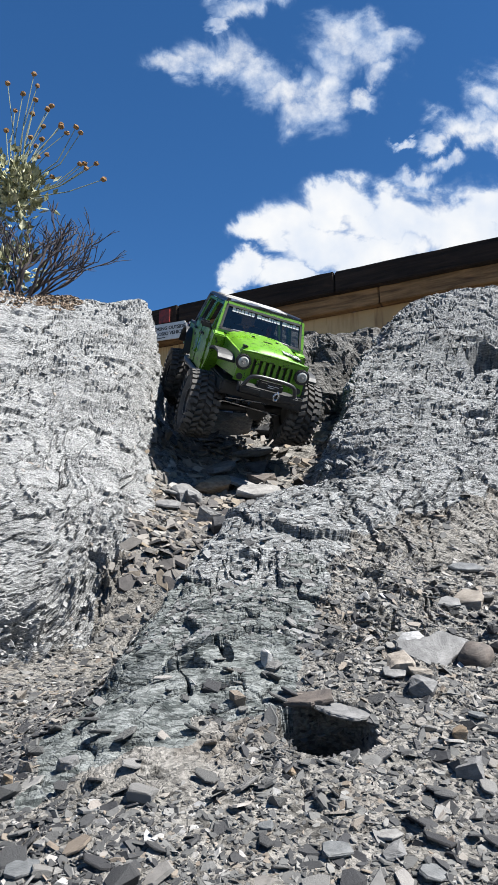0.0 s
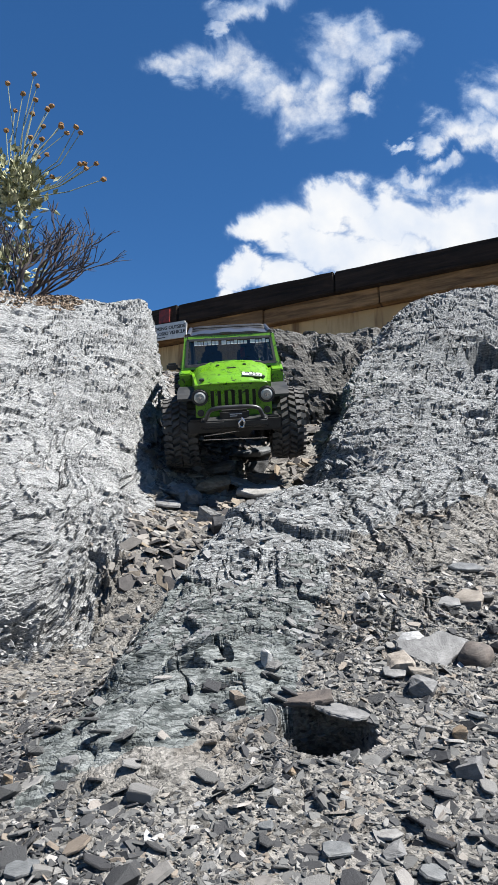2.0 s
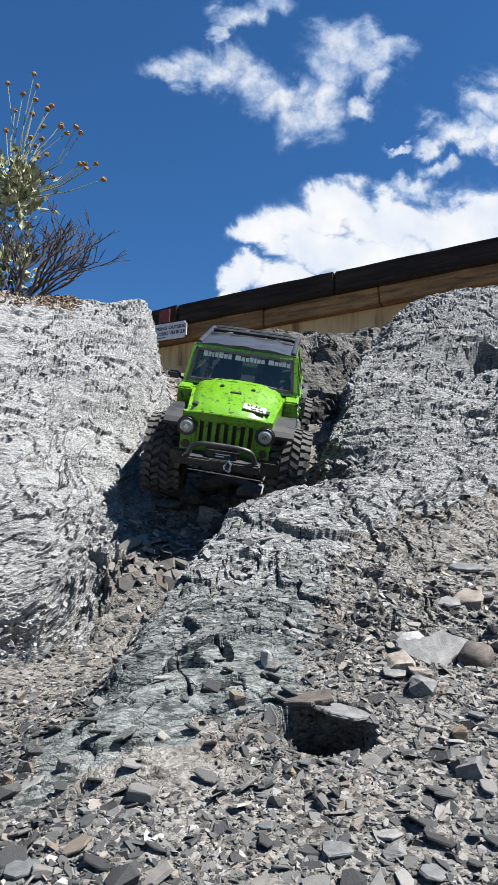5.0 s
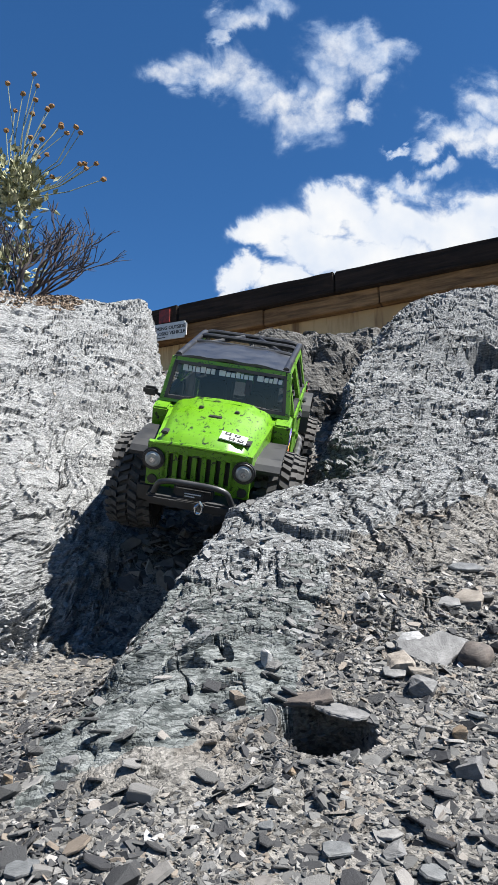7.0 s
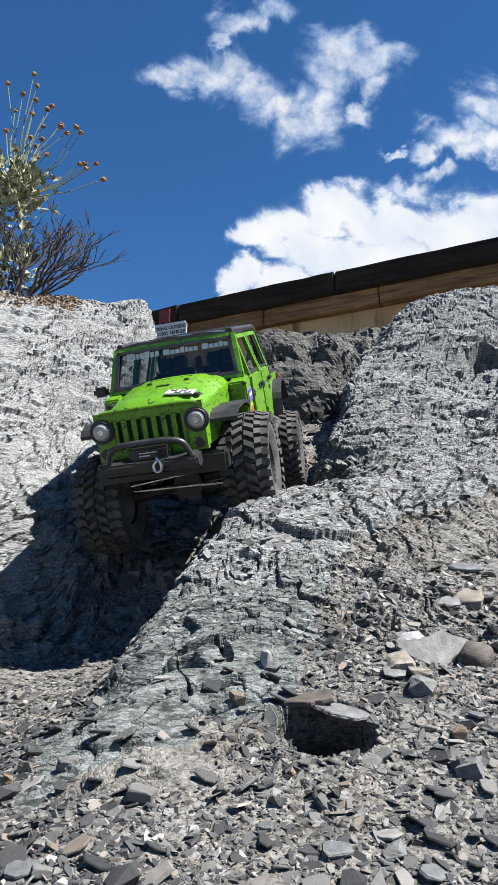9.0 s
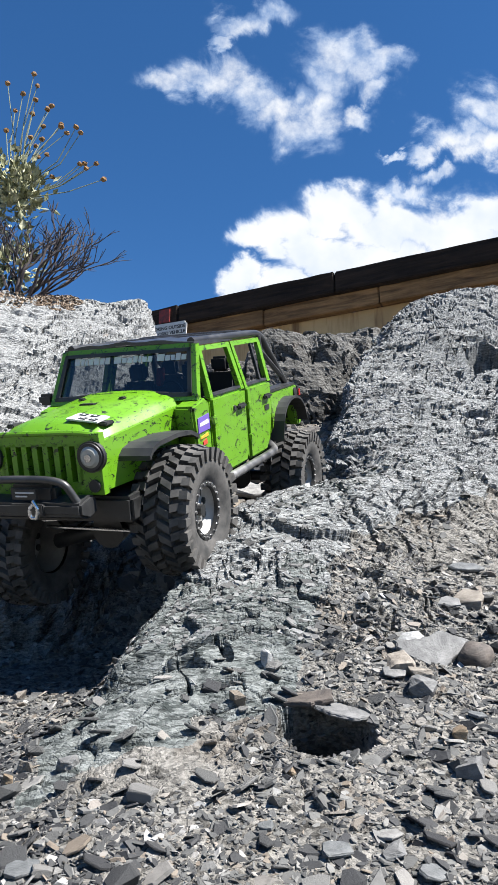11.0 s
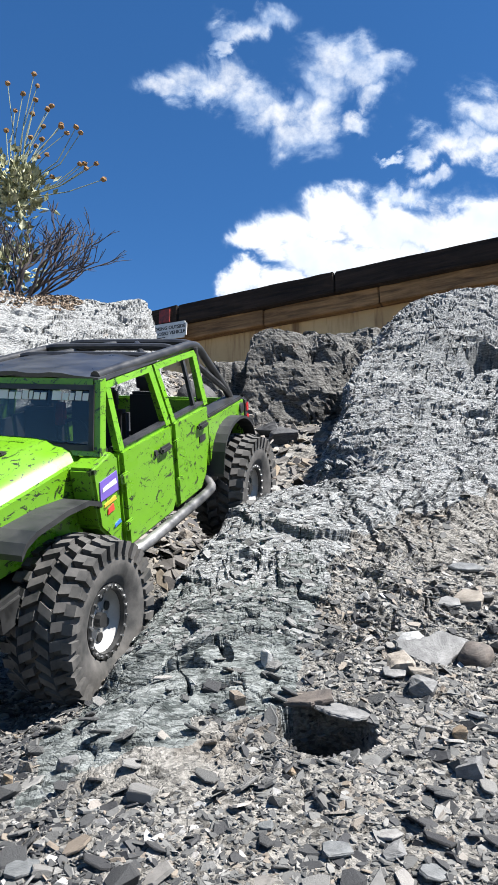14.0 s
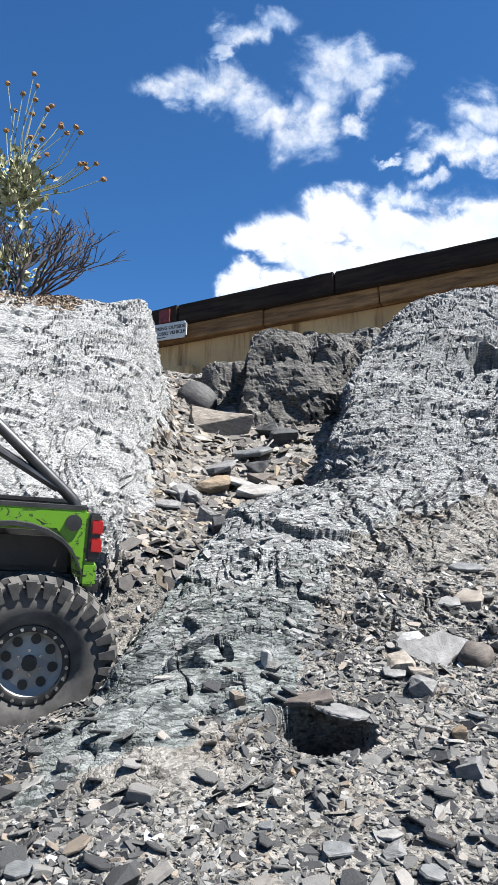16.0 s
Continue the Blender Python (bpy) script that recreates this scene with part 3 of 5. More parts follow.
def curve_points(corners, cut=0.3, steps=4):
    """A polyline with rounded corners."""
    pts = [Vector(c) for c in corners]
    out = [pts[0]]
    for a, b, c in zip(pts, pts[1:], pts[2:]):
        p, q = b.lerp(a, cut), b.lerp(c, cut)
        out += [p.lerp(b, s).lerp(b.lerp(q, s), s) for s in [i / steps for i in range(steps + 1)]]
    return out + [pts[-1]]


def disc(center, axis, radius, depth, sides=24, bm=None, radius2=None):
    bm = bm or bmesh.new()
    m = Matrix.Translation(center) @ Vector(axis).to_track_quat('Z', 'Y').to_matrix().to_4x4()
    bmesh.ops.create_cone(bm, segments=sides, cap_ends=True, radius1=radius, radius2=radius if radius2 is None else radius2, depth=depth, matrix=m)
    return bm


def revolve(profile, sides, bm=None):
    """A profile (x, r) turned about the x axis; open ends stay open unless r is 0."""
    bm = bm or bmesh.new()
    rings = []
    for k in range(sides):
        t = 2 * math.pi * k / sides
        rings.append([bm.verts.new((x, r * math.cos(t), r * math.sin(t))) for x, r in profile])
    for k in range(sides):
        p, q = rings[k], rings[(k + 1) % sides]
        for i in range(len(profile) - 1):
            bm.faces.new((p[i], p[i + 1], q[i + 1], q[i]))
    return bm


def green_paint():
    m, nt, b = material("scratched_green_paint", 0.34, 0.0, (0.23, 0.55, 0.012))
    v = coords(nt)
    chips = noise_tex(nt, coords(nt, (95, 48, 105), (15, 30, 20)), 1.6, 5, 0.72, 1.2)
    dust = noise_tex(nt, v, 22, 4, 0.6)
    c = mix(nt, ramp(nt, dust, [(0.35, (0, 0, 0)), (0.75, (0.109, 0.109, 0.109))]), (0.088, 0.225, 0.006), (0.150, 0.195, 0.060))
    c = mix(nt, ramp(nt, chips, [(0.572, (0, 0, 0)), (0.590, (1, 1, 1))]), c, (0.0122, 0.02, 0.0082))
    nt.links.new(c, b.inputs["Base Color"])
    nt.links.new(ramp(nt, dust, [(0.3, (0.22, 0.22, 0.22)), (0.7, (0.5, 0.5, 0.5))]), b.inputs["Roughness"])
    bump(nt, b, chips, 0.12, 0.0004)
    return m


def worn(name, color, rough, metal=0.0, other=None, scale=60, strength=0.25):
    m, nt, b = material(name, rough, metal, color)
    n = noise_tex(nt, coords(nt), scale, 6, 0.65)
    c = ramp(nt, n, [(0.35, color), (0.75, other or tuple(min(1, v * 1.8 + 0.01) for v in color))])
    nt.links.new(c, b.inputs["Base Color"])
    nt.links.new(ramp(nt, n, [(0.3, (rough * 0.8,) * 3), (0.7, (min(1, rough * 1.2),) * 3)]), b.inputs["Roughness"])
    bump(nt, b, n, strength, 0.0006)
    return m


GREEN = green_paint()
BLACK = worn("black_plastic", (0.007, 0.007, 0.007), 0.5, other=(0.027, 0.027, 0.027))
FLARE = worn("dusty_black_plastic", (0.008, 0.0085, 0.009), 0.6, other=(0.020, 0.020, 0.020))
TUBE = worn("black_steel_tube", (0.0122, 0.0122, 0.0129), 0.38, other=(0.041, 0.041, 0.041))
ROOF = worn("dark_grey_roof", (0.0150, 0.0163, 0.02), 0.33, other=(0.048, 0.051, 0.058), scale=35)
RUBBER = worn("dusty_rubber", (0.017, 0.017, 0.016), 0.9, other=(0.108, 0.100, 0.093), scale=45, strength=0.5)
ALU = worn("machined_aluminium", (0.24, 0.235, 0.225), 0.5, 0.15, other=(0.36, 0.35, 0.335))
CHROME = worn("bright_steel", (0.422, 0.422, 0.428), 0.22, 0.95)
SLIDER = worn("scraped_steel_slider", (0.068, 0.068, 0.068), 0.45, 0.6, other=(0.286, 0.279, 0.272), scale=40)
SEAT = worn("black_cloth", (0.0068, 0.0068, 0.0075), 0.85)
WHITE = worn("white_print", (0.49, 0.49, 0.49), 0.5, other=(0.422, 0.422, 0.422))
RED_LENS, _, rb = material("red_lens", 0.2, 0, (0.286, 0.0082, 0.0102))
RED_CLOTH, _, _ = material("red_orange_cloth", 0.7, 0, (0.374, 0.034, 0.0136))
PURPLE, _, _ = material("purple_print", 0.45, 0, (0.109, 0.068, 0.286))
YELLOW, _, _ = material("yellow_print", 0.45, 0, (0.442, 0.286, 0.027))
BLUE, _, _ = material("blue_print", 0.45, 0, (0.034, 0.109, 0.34))
LENS, _, lb = material("clear_lamp_lens", 0.12, 0.1, (0.30, 0.30, 0.27))
lb.inputs["Specular IOR Level"].default_value = 0.8
GLASS, gnt, gb = material("dimmed_windscreen", 0.03, 0, (0.75, 0.8, 0.8))
# grey tint in the glass stands in for the cabin's shade
gt = gnt.nodes.new("ShaderNodeBsdfTransparent")
gt.inputs[0].default_value = (0.50, 0.52, 0.52, 1)
gg = gnt.nodes.new("ShaderNodeBsdfGlossy")
gg.inputs["Roughness"].default_value = 0.05
gm = gnt.nodes.new("ShaderNodeMixShader")
fr = gnt.nodes.new("ShaderNodeFresnel")
gnt.links.new(fr.outputs[0], gm.inputs[0])
gnt.links.new(gt.outputs[0], gm.inputs[1])
gnt.links.new(gg.outputs[0], gm.inputs[2])
gnt.links.new(gm.outputs[0], gnt.nodes["Material Output"].inputs[0])

BELT, TOP = 0.116, 0.166


def lean(bm):
    """Cabin sides lean in above the belt line."""
    for v in bm.verts:
        if v.co.z > BELT:
            v.co.x *= 1 - 0.16 * (v.co.z - BELT) / (TOP - BELT)
    return bm


def build_wheel(side):
    """A wheel about its own axle, outer face towards side (-1 or 1)."""
    wheel = new("wheel")
    r0, w = 0.0535, 0.0245
    prof = [(-w * 0.80, 0.027), (-w * 0.98, 0.034), (-w, 0.043), (-w * 0.93, 0.050), (-w * 0.6, r0 - 0.001), (0, r0), (w * 0.6, r0 - 0.001), (w * 0.93, 0.050), (w, 0.043), (w * 0.98, 0.034), (w * 0.80, 0.027)]
    bm = revolve([(x * side, r) for x, r in prof], 56)
    count = 30
    for k in range(count):
        for row in (-1, 1):
            a0 = 2 * math.pi * (k + (0.5 if row > 0 else 0)) / count
            # a centre block and a shoulder block, slanted like a mud tyre's
            for xa, xb, skew, h, wide in ((0.0012, 0.0115, 0.09, 0.0058, 0.060), (0.0125, 0.0232, -0.05, 0.0058, 0.066)):
                vs = []
                for top in (0, 1):
                    for xx, da in ((xa, -1), (xa, 1), (xb, 1), (xb, -1)):
                        ang = a0 + da * wide * (0.86 if top else 1.0) + skew * (xx - xa) / 0.01
                        drop = max(0.0, (xx - 0.014)) * 0.5
                        r = r0 + (h if top else -0.003) - drop
                        vs.append(bm.verts.new((row * xx, r * math.cos(ang), r * math.sin(ang))))
                for f in ((0, 1, 2, 3), (4, 5, 6, 7), (0, 1, 5, 4), (1, 2, 6, 5), (2, 3, 7, 6), (3, 0, 4, 7)):
                    bm.faces.new([vs[i] for i in f])
            # side lug running down the wall
            vs = []
            for top in (0, 1):
                for rr, da in ((0.0565, -1), (0.0565, 1), (0.0455, 0.7), (0.0455, -0.7)):
                    ang = a0 + da * 0.064
                    vs.append(bm.verts.new((row * ((0.0268 if rr > 0.05 else 0.0258) if top else 0.019), rr * math.cos(ang), rr * math.sin(ang))))
            for f in ((0, 1, 2, 3), (4, 5, 6, 7), (0, 1, 5, 4), (1, 2, 6, 5), (2, 3, 7, 6), (3, 0, 4, 7)):
                bm.faces.new([vs[i] for i in f])
    tyre = part("tyre", bm, RUBBER, wheel, "dusty black mud tyre with chunky blocks", True)
    rim = part("rim", revolve([(side * x, r) for x, r in [(-0.017, 0.026), (0.0175, 0.0262), (0.0185, 0.025), (0.0165, 0.0235), (0.0105, 0.021), (0.0085, 0.018), (0.0095, 0.010), (0.011, 0.008), (0.011, 0.0)]], 40), ALU, wheel, "silver beadlock rim with round holes", True)
    bm = revolve([(side * x, r) for x, r in [(0.0172, 0.0268), (0.0202, 0.0265), (0.0206, 0.0245), (0.0202, 0.0222), (0.0168, 0.0218)]], 40)
    ring = part("beadlock_ring", bm, BLACK, wheel, "black beadlock ring", True)
    for k in range(20):
        t = 2 * math.pi * k / 20
        part("bolt", disc((side * 0.0208, 0.0244 * math.cos(t), 0.0244 * math.sin(t)), (1, 0, 0), 0.00125, 0.0016, 6), CHROME, wheel)
    # solid black discs stand in for the dark inside the rim's holes
    for k in range(8):
        t = 2 * math.pi * k / 8
        part("rim_hole_disc", disc((side * 0.0092, 0.0158 * math.cos(t), 0.0158 * math.sin(t)), (side, 0.0, 0), 0.0034, 0.0022, 14), BLACK, wheel)
    part("hub", disc((side * 0.012, 0, 0), (1, 0, 0), 0.0052, 0.008, 12), BLACK, wheel)
    for k in range(6):
        t = 2 * math.pi * (k + 0.5) / 6
        part("hub_bolt", disc((side * 0.0108, 0.0082 * math.cos(t), 0.0082 * math.sin(t)), (1, 0, 0), 0.0011, 0.003, 6), CHROME, wheel)
    return wheel


def build_car():
    car = tagged(new("rc_car"), "scratched bright green radio-controlled off-road truck with open roll cage", "toy car")
    P = lambda name, bm, mat, label="", smooth=True, to=None: part(name, bm, mat, to or car, label, smooth)
    # engine bay and scuttle: a tapering green block
    bm = bmesh.new()
    vs = [bm.verts.new(v) for v in [(-.055, -.078, .06), (.055, -.078, .06), (.055, -.078, .100), (-.055, -.078, .100),
                                    (-.070, .056, .06), (.070, .056, .06), (.068, .056, .114), (-.068, .056, .114)]]
    for f in ((0, 1, 2, 3), (4, 5, 6, 7), (0, 1, 5, 4), (1, 2, 6, 5), (2, 3, 7, 6), (3, 0, 4, 7)):
        bm.faces.new([vs[i] for i in f])
    P("engine_bay", bevel(bm, .003), GREEN)
    # hood: crowned, wider towards the screen, rolled edges
    bm = bmesh.new()
    ny, nx = 14, 18
    grid = []
    for j in range(ny + 1):
        y = -.080 + .132 * j / ny
        half = .052 + .014 * j / ny
        row = []
        for i in range(nx + 1):
            s = 2 * i / nx - 1
            z = .1075 + .0125 * (j / ny) + .006 * (1 - s * s) - .010 * max(0, abs(s) - .86) / .14 + .0022 * (1 if abs(s) < .62 else 0)
            z -= .009 * max(0, 1 - j / 2.2) ** 2
            row.append(bm.verts.new((s * half, y, z)))
        grid.append(row)
    for j in range(ny):
        for i in range(nx):
            bm.faces.new((grid[j][i], grid[j][i + 1], grid[j + 1][i + 1], grid[j + 1][i]))
    hood = P("hood", bm, GREEN, "green hood with scratches and race stickers")
    for sx in (-1, 1):
        P("hood_latch", box((sx * .047 - .004, -.062, .110), (sx * .047 + .004, -.048, .1135), .001), BLACK, to=hood)
        P("wiper", tube([(sx * .052, .052, .124), (sx * .030, .050, .1255), (sx * .004, .048, .1245)], .0012, 6), BLACK)
        P("washer_nozzle", box((sx * .022 - .003, .012, .1235), (sx * .022 + .003, .019, .1262), .001), BLACK, to=hood)
    P("hood_vent", box((-.008, -.012, .1215), (.008, -.004, .1236), .0008), BLACK, to=hood)
    P("cowl_vent", box((-.024, .040, .1255), (.024, .047, .1272), .0006), GREEN, to=hood)
    tilt = Matrix.Translation((.031, -.057, .1166)) @ Matrix.Rotation(radians(7), 4, 'Y') @ Matrix.Rotation(radians(5.4), 4, 'X')

    def on_hood(lo, hi):
        bm = box(lo, hi)
        bm.transform(tilt)
        return bm
    P("sticker", on_hood((-.015, -.010, -.0006), (.015, .010, .0008)), WHITE, "white race number sticker", False, to=hood)
    for x0, x1, y0, y1 in [(-.011, -.004, .002, .0085), (.000, .007, .002, .0085), (-.005, .002, -.0085, -.002), (.005, .012, -.0085, -.002)]:
        P("sticker_mark", on_hood((x0, y0, .0004), (x1, y1, .0012)), BLACK, smooth=False, to=hood)
        P("sticker_gap", on_hood((x0 + .002, y0 + .0022, .0006), (x1 - .002, y1 - .0022, .0015)), WHITE, smooth=False, to=hood)
    # grille with seven slots, two lamps, two markers
    bm = bmesh.new()
    for lo, hi in [((-.058, -.086, .058), (-.037, -.078, .108)), ((.037, -.086, .058), (.058, -.078, .108)),
                   ((-.037, -.086, .098), (.037, -.078, .1085)), ((-.037, -.086, .058), (.037, -.078, .068))]:
        box(lo, hi, 0, bm)
    for k in range(8):
        x = -.037 + .074 * k / 7
        box((x - .0026, -.086, .066), (x + .0026, -.079, .100), 0, bm)
    grille = P("grille", bm, GREEN, "green seven-slot grille", False)
    P("grille_backing", box((-.05, -.0785, .06), (.05, -.0765, .105)), BLACK)
    P("grille_brow", tube(curve_points([(-.056, -.083, .100), (-.050, -.085, .1085), (.050, -.085, .1085), (.056, -.083, .100)], .3), .0024, 8), GREEN)
    for sx in (-1, 1):
        lamp = P("headlight", disc((sx * .0505, -.0870, .0895), (0, -1, 0), .0128, .004, 28), BLACK, "round headlight")
        P("headlight_ring", disc((sx * .0505, -.0893, .0895), (0, -1, 0), .0120, .002, 28, radius2=.0112), BLACK, to=lamp)
        P("lens", disc((sx * .0505, -.0908, .0895), (0, -1, 0), .0100, .003, 28, radius2=.0065), LENS, to=lamp)
        P("bulb", disc((sx * .0505, -.0926, .0895), (0, -1, 0), .0030, .002, 14), CHROME, to=lamp)
        P("marker_lamp", disc((sx * .0505, -.0868, .0655), (0, -1, 0), .0052, .003, 18), BLACK)
    # front bumper, hoop, winch and hook
    bumper = P("front_bumper", prism([(-.110, .046), (-.110, .056), (-.094, .060), (-.086, .058), (-.086, .044), (-.098, .041)], -.050, .050, .002), BLACK, "black steel front bumper")
    P("hoop", tube(curve_points([(-.044, -.104, .056), (-.036, -.110, .076), (.036, -.110, .076), (.044, -.104, .056)], .35, 5), .0032, 10), TUBE, to=bumper)
    P("winch", box((-.022, -.104, .054), (.022, -.090, .070), .003), BLACK, to=bumper)
    P("fairlead", box((-.016, -.112, .046), (.016, -.108, .056), .001), BLACK, to=bumper)
    P("plate", box((-.009, -.1135, .060), (.013, -.112, .069), .0005), BLACK, to=bumper)
    P("plate_mark", box((-.007, -.1142, .0655), (.011, -.1134, .0665)), WHITE, to=bumper)
    P("plate_mark", box((-.007, -.1142, .0625), (.004, -.1134, .0636)), WHITE, to=bumper)
    hook = P("tow_hook", tube(curve_points([(.010, -.115, .060), (.0145, -.116, .054), (.013, -.116, .046), (.007, -.116, .046), (.006, -.116, .053), (.010, -.115, .057)], .35, 3), .0016, 8), CHROME, "bright steel winch hook")
    # side structure
    for sx in (-1, 1):
        X = lambda a, b: (min(sx * a, sx * b), max(sx * a, sx * b))
        cowl_side = P("cowl_panel", prism([(.034, .066), (.064, .036), (.067, .112), (.058, .118), (.030, .112)], *X(.066, .0865), .002), GREEN)
        # front door
        door = P("door", prism([(.069, .036), (.150, .036), (.1585, .045), (.1585, BELT), (.069, BELT)], *X(.080, .0885), .003), GREEN, "scratched green door with open window")
        bm = bmesh.new()
        prism([(.069, BELT - .001), (.076, BELT - .001), (.0855, TOP - .005), (.0855, TOP), (.0795, TOP)], *X(.082, .0875), 0, bm)
        prism([(.150, BELT - .001), (.1585, BELT - .001), (.1585, TOP), (.150, TOP)], *X(.082, .0875), 0, bm)
        prism([(.0795, TOP - .005), (.1585, TOP - .005), (.1585, TOP), (.0795, TOP)], *X(.0822, .0877), 0, bm)
        P("window_frame", lean(bm), GREEN, smooth=False, to=door)
        P("window_seal", lean(prism([(.076, BELT + .0005), (.150, BELT + .0005), (.150, BELT + .003), (.0765, BELT + .003)], *X(.0815, .0870))), BLACK, smooth=False, to=door)
        # added black panel inside the door, standing in for the cabin's shade
        P("cabin_shade_panel", prism([(.070, .040), (.157, .040), (.157, .1165), (.070, .1165)], *X(.0765, .0798)), SEAT, smooth=False, to=door)
        handle = P("door_handle", box((X(.0885, .0935)[0], .128, .0955), (X(.0885, .0935)[1], .148, .1015), .0018), BLACK, "black door handle", to=door)
        P("keyhole", disc((sx * .0892, .1235, .0985), (1, 0, 0), .0026, .002, 12), BLACK, to=door)
        for z in (.056, .094):
            P("hinge", box((X(.0880, .0915)[0], .064, z - .004), (X(.0880, .0915)[1], .075, z + .004), .001), GREEN, to=door)
        door2 = P("rear_door", prism([(.162, .036), (.214, .036), (.228, .048), (.240, .078), (.240, BELT), (.162, BELT)], *X(.080, .0885), .003), GREEN, "scratched green rear door with open window")
        bm = bmesh.new()
        prism([(.162, BELT - .001), (.169, BELT - .001), (.169, TOP), (.162, TOP)], *X(.082, .0875), 0, bm)
        prism([(.233, BELT - .001), (.242, BELT - .001), (.252, TOP), (.243, TOP)], *X(.082, .0875), 0, bm)
        prism([(.162, TOP - .005), (.251, TOP - .005), (.252, TOP), (.162, TOP)], *X(.0822, .0877), 0, bm)
        P("window_frame", lean(bm), GREEN, smooth=False, to=door2)
        P("window_seal", lean(prism([(.169, BELT + .0005), (.233, BELT + .0005), (.2335, BELT + .003), (.169, BELT + .003)], *X(.0815, .0870))), BLACK, smooth=False, to=door2)
        P("quarter_bar", lean(prism([(.213, BELT), (.217, BELT), (.225, TOP - .004), (.221, TOP - .004)], *X(.083, .0865))), BLACK, smooth=False, to=door2)
        P("door_handle", box((X(.0885, .0935)[0], .209, .0960), (X(.0885, .0935)[1], .229, .1020), .0018), BLACK, "black door handle", to=door2)
        # same added black panel, so the rear cabin looks shaded
        P("cabin_shade_panel", prism([(.163, .040), (.214, .040), (.238, .080), (.238, .1165), (.163, .1165)], *X(.0765, .0798)), SEAT, smooth=False, to=door2)
        P("badge", box((X(.0884, .0893)[0], .214, .083), (X(.0884, .0893)[1], .228, .089)), BLACK, to=door2)
        for z in (.061, .0955):
            P("hinge", box((X(.0880, .0915)[0], .1585, z - .004), (X(.0880, .0915)[1], .1695, z + .004), .001), GREEN, to=door2)
        # bed side with the rear wheel arch cut out
        bed = P("bed_side", prism([(.241, .100), (.345, .100), (.345, .052), (.337, .052), (.334, .070), (.322, .084), (.276, .084), (.256, .072), (.2425, .050)], *X(.074, .0865), .002), GREEN)
        P("filler_cap", disc((sx * .087, .3345, .0905), (1, 0, 0), .0058, .003, 18), BLACK, to=bed)
        P("bed_rail", box((X(.066, .0855)[0], .246, .0985), (X(.066, .0855)[1], .343, .1025), .001), BLACK)
        tail = P("tail_light", box((X(.070, .0875)[0], .345, .064), (X(.070, .0875)[1], .354, .098), .0015), BLACK, "black framed tail light")
        for z in (.070, .083):
            P("red_lens", box((X(.072, .0885)[0], .347, z), (X(.072, .0885)[1], .3552, z + .0105), .001), RED_LENS, "red lamp lens", to=tail)
        P("rear_corner", box((X(.066, .0875)[0], .342, .046), (X(.066, .0875)[1], .353, .063), .002), GREEN)
        # flares
        bm = bmesh.new()
        pf = [(-.058, .084), (-.052, .0895), (-.040, .0930), (-.005, .0942), (.022, .0920), (.038, .0855), (.051, .0735), (.062, .056)]
        for (y0, z0), (y1, z1) in zip(pf, pf[1:]):
            prism([(y0, z0), (y1, z1), (y1, z1 - .004), (y0, z0 - .004)], *X(.054, .087 if z0 + z1 > .16 else .085), 0, bm)
        bmesh.ops.remove_doubles(bm, verts=bm.verts, dist=.0002)
        P("front_flare", bm, FLARE, "dusty black fender flare", False)
        bm = bmesh.new()
        pf = [(.242, .044)] + [(.294 - .047 * math.cos(a), .056 + .034 * math.sin(a)) for a in [math.pi * k / 12 for k in range(1, 12)]] + [(.343, .056)]
        for (y0, z0), (y1, z1) in zip(pf, pf[1:]):
            prism([(y0, z0), (y1, z1), (y1, z1 - .003), (y0, z0 - .003)], *X(.070, .100), 0, bm)
        bmesh.ops.remove_doubles(bm, verts=bm.verts, dist=.0002)
        P("rear_flare", bm, FLARE, "dusty black fender flare", False)
        P("rock_slider", tube(curve_points([(sx * .078, .060, .037), (sx * .093, .072, .033), (sx * .093, .228, .033), (sx * .080, .243, .040)], .2), .0048, 10), SLIDER, "scraped steel rock slider")
        # mirror
        if sx < 0:
            arm = P("mirror", box((X(.090, .109)[0], .061, .1155), (X(.090, .109)[1], .070, .1275), .003), BLACK, "black door mirror")
            P("mirror_arm", tube([(sx * .084, .072, .113), (sx * .092, .067, .119)], .002, 6), BLACK, to=arm)
        # cage tubes
        P("cage_tube", tube(curve_points([(sx * .069, .075, .171), (sx * .071, .259, .1715), (sx * .0735, .334, .106), (sx * .0735, .337, .096)], .12), .0042, 10), TUBE, "black roll cage tube")
        P("cage_tube", tube([(sx * .072, .252, .168), (sx * .072, .262, .100)], .0040, 10), TUBE)
        P("cage_tube", tube([(sx * .072, .257, .150), (sx * .0735, .322, .114)], .0034, 8), TUBE)
        P("cage_tube", tube([(sx * .062, .170, .168), (sx * .012, .250, .172)], .0032, 8), TUBE)
        # seats
        for y in (.112, .190):
            seat = P("seat", prism([(y, .05), (y + .030, .05), (y + .042, .128), (y + .030, .130), (y + .022, .070), (y - .012, .066), (y - .012, .05)], *X(.014, .052), .003), SEAT, "black bucket seat")
            P("headrest", box((X(.022, .044)[0], y + .030, .130), (X(.022, .044)[1], y + .040, .148), .003), SEAT, to=seat)
    decals = [("decal", .0868, .036, .063, .086, .102, PURPLE), ("decal", .0871, .039, .060, .092, .097, WHITE), ("decal", .0868, .044, .054, .073, .079, RED_CLOTH), ("decal", .0868, .040, .058, .080, .084, YELLOW), ("decal", .0868, .052, .062, .060, .064, BLUE)]
    for name, x, y0, y1, z0, z1, mat in decals:
        P(name, prism([(y0, z0), (y1, z0 + .001), (y1 - .001, z1), (y0 + .001, z1 - .002)], x - .001, x + .0006), mat, smooth=False)
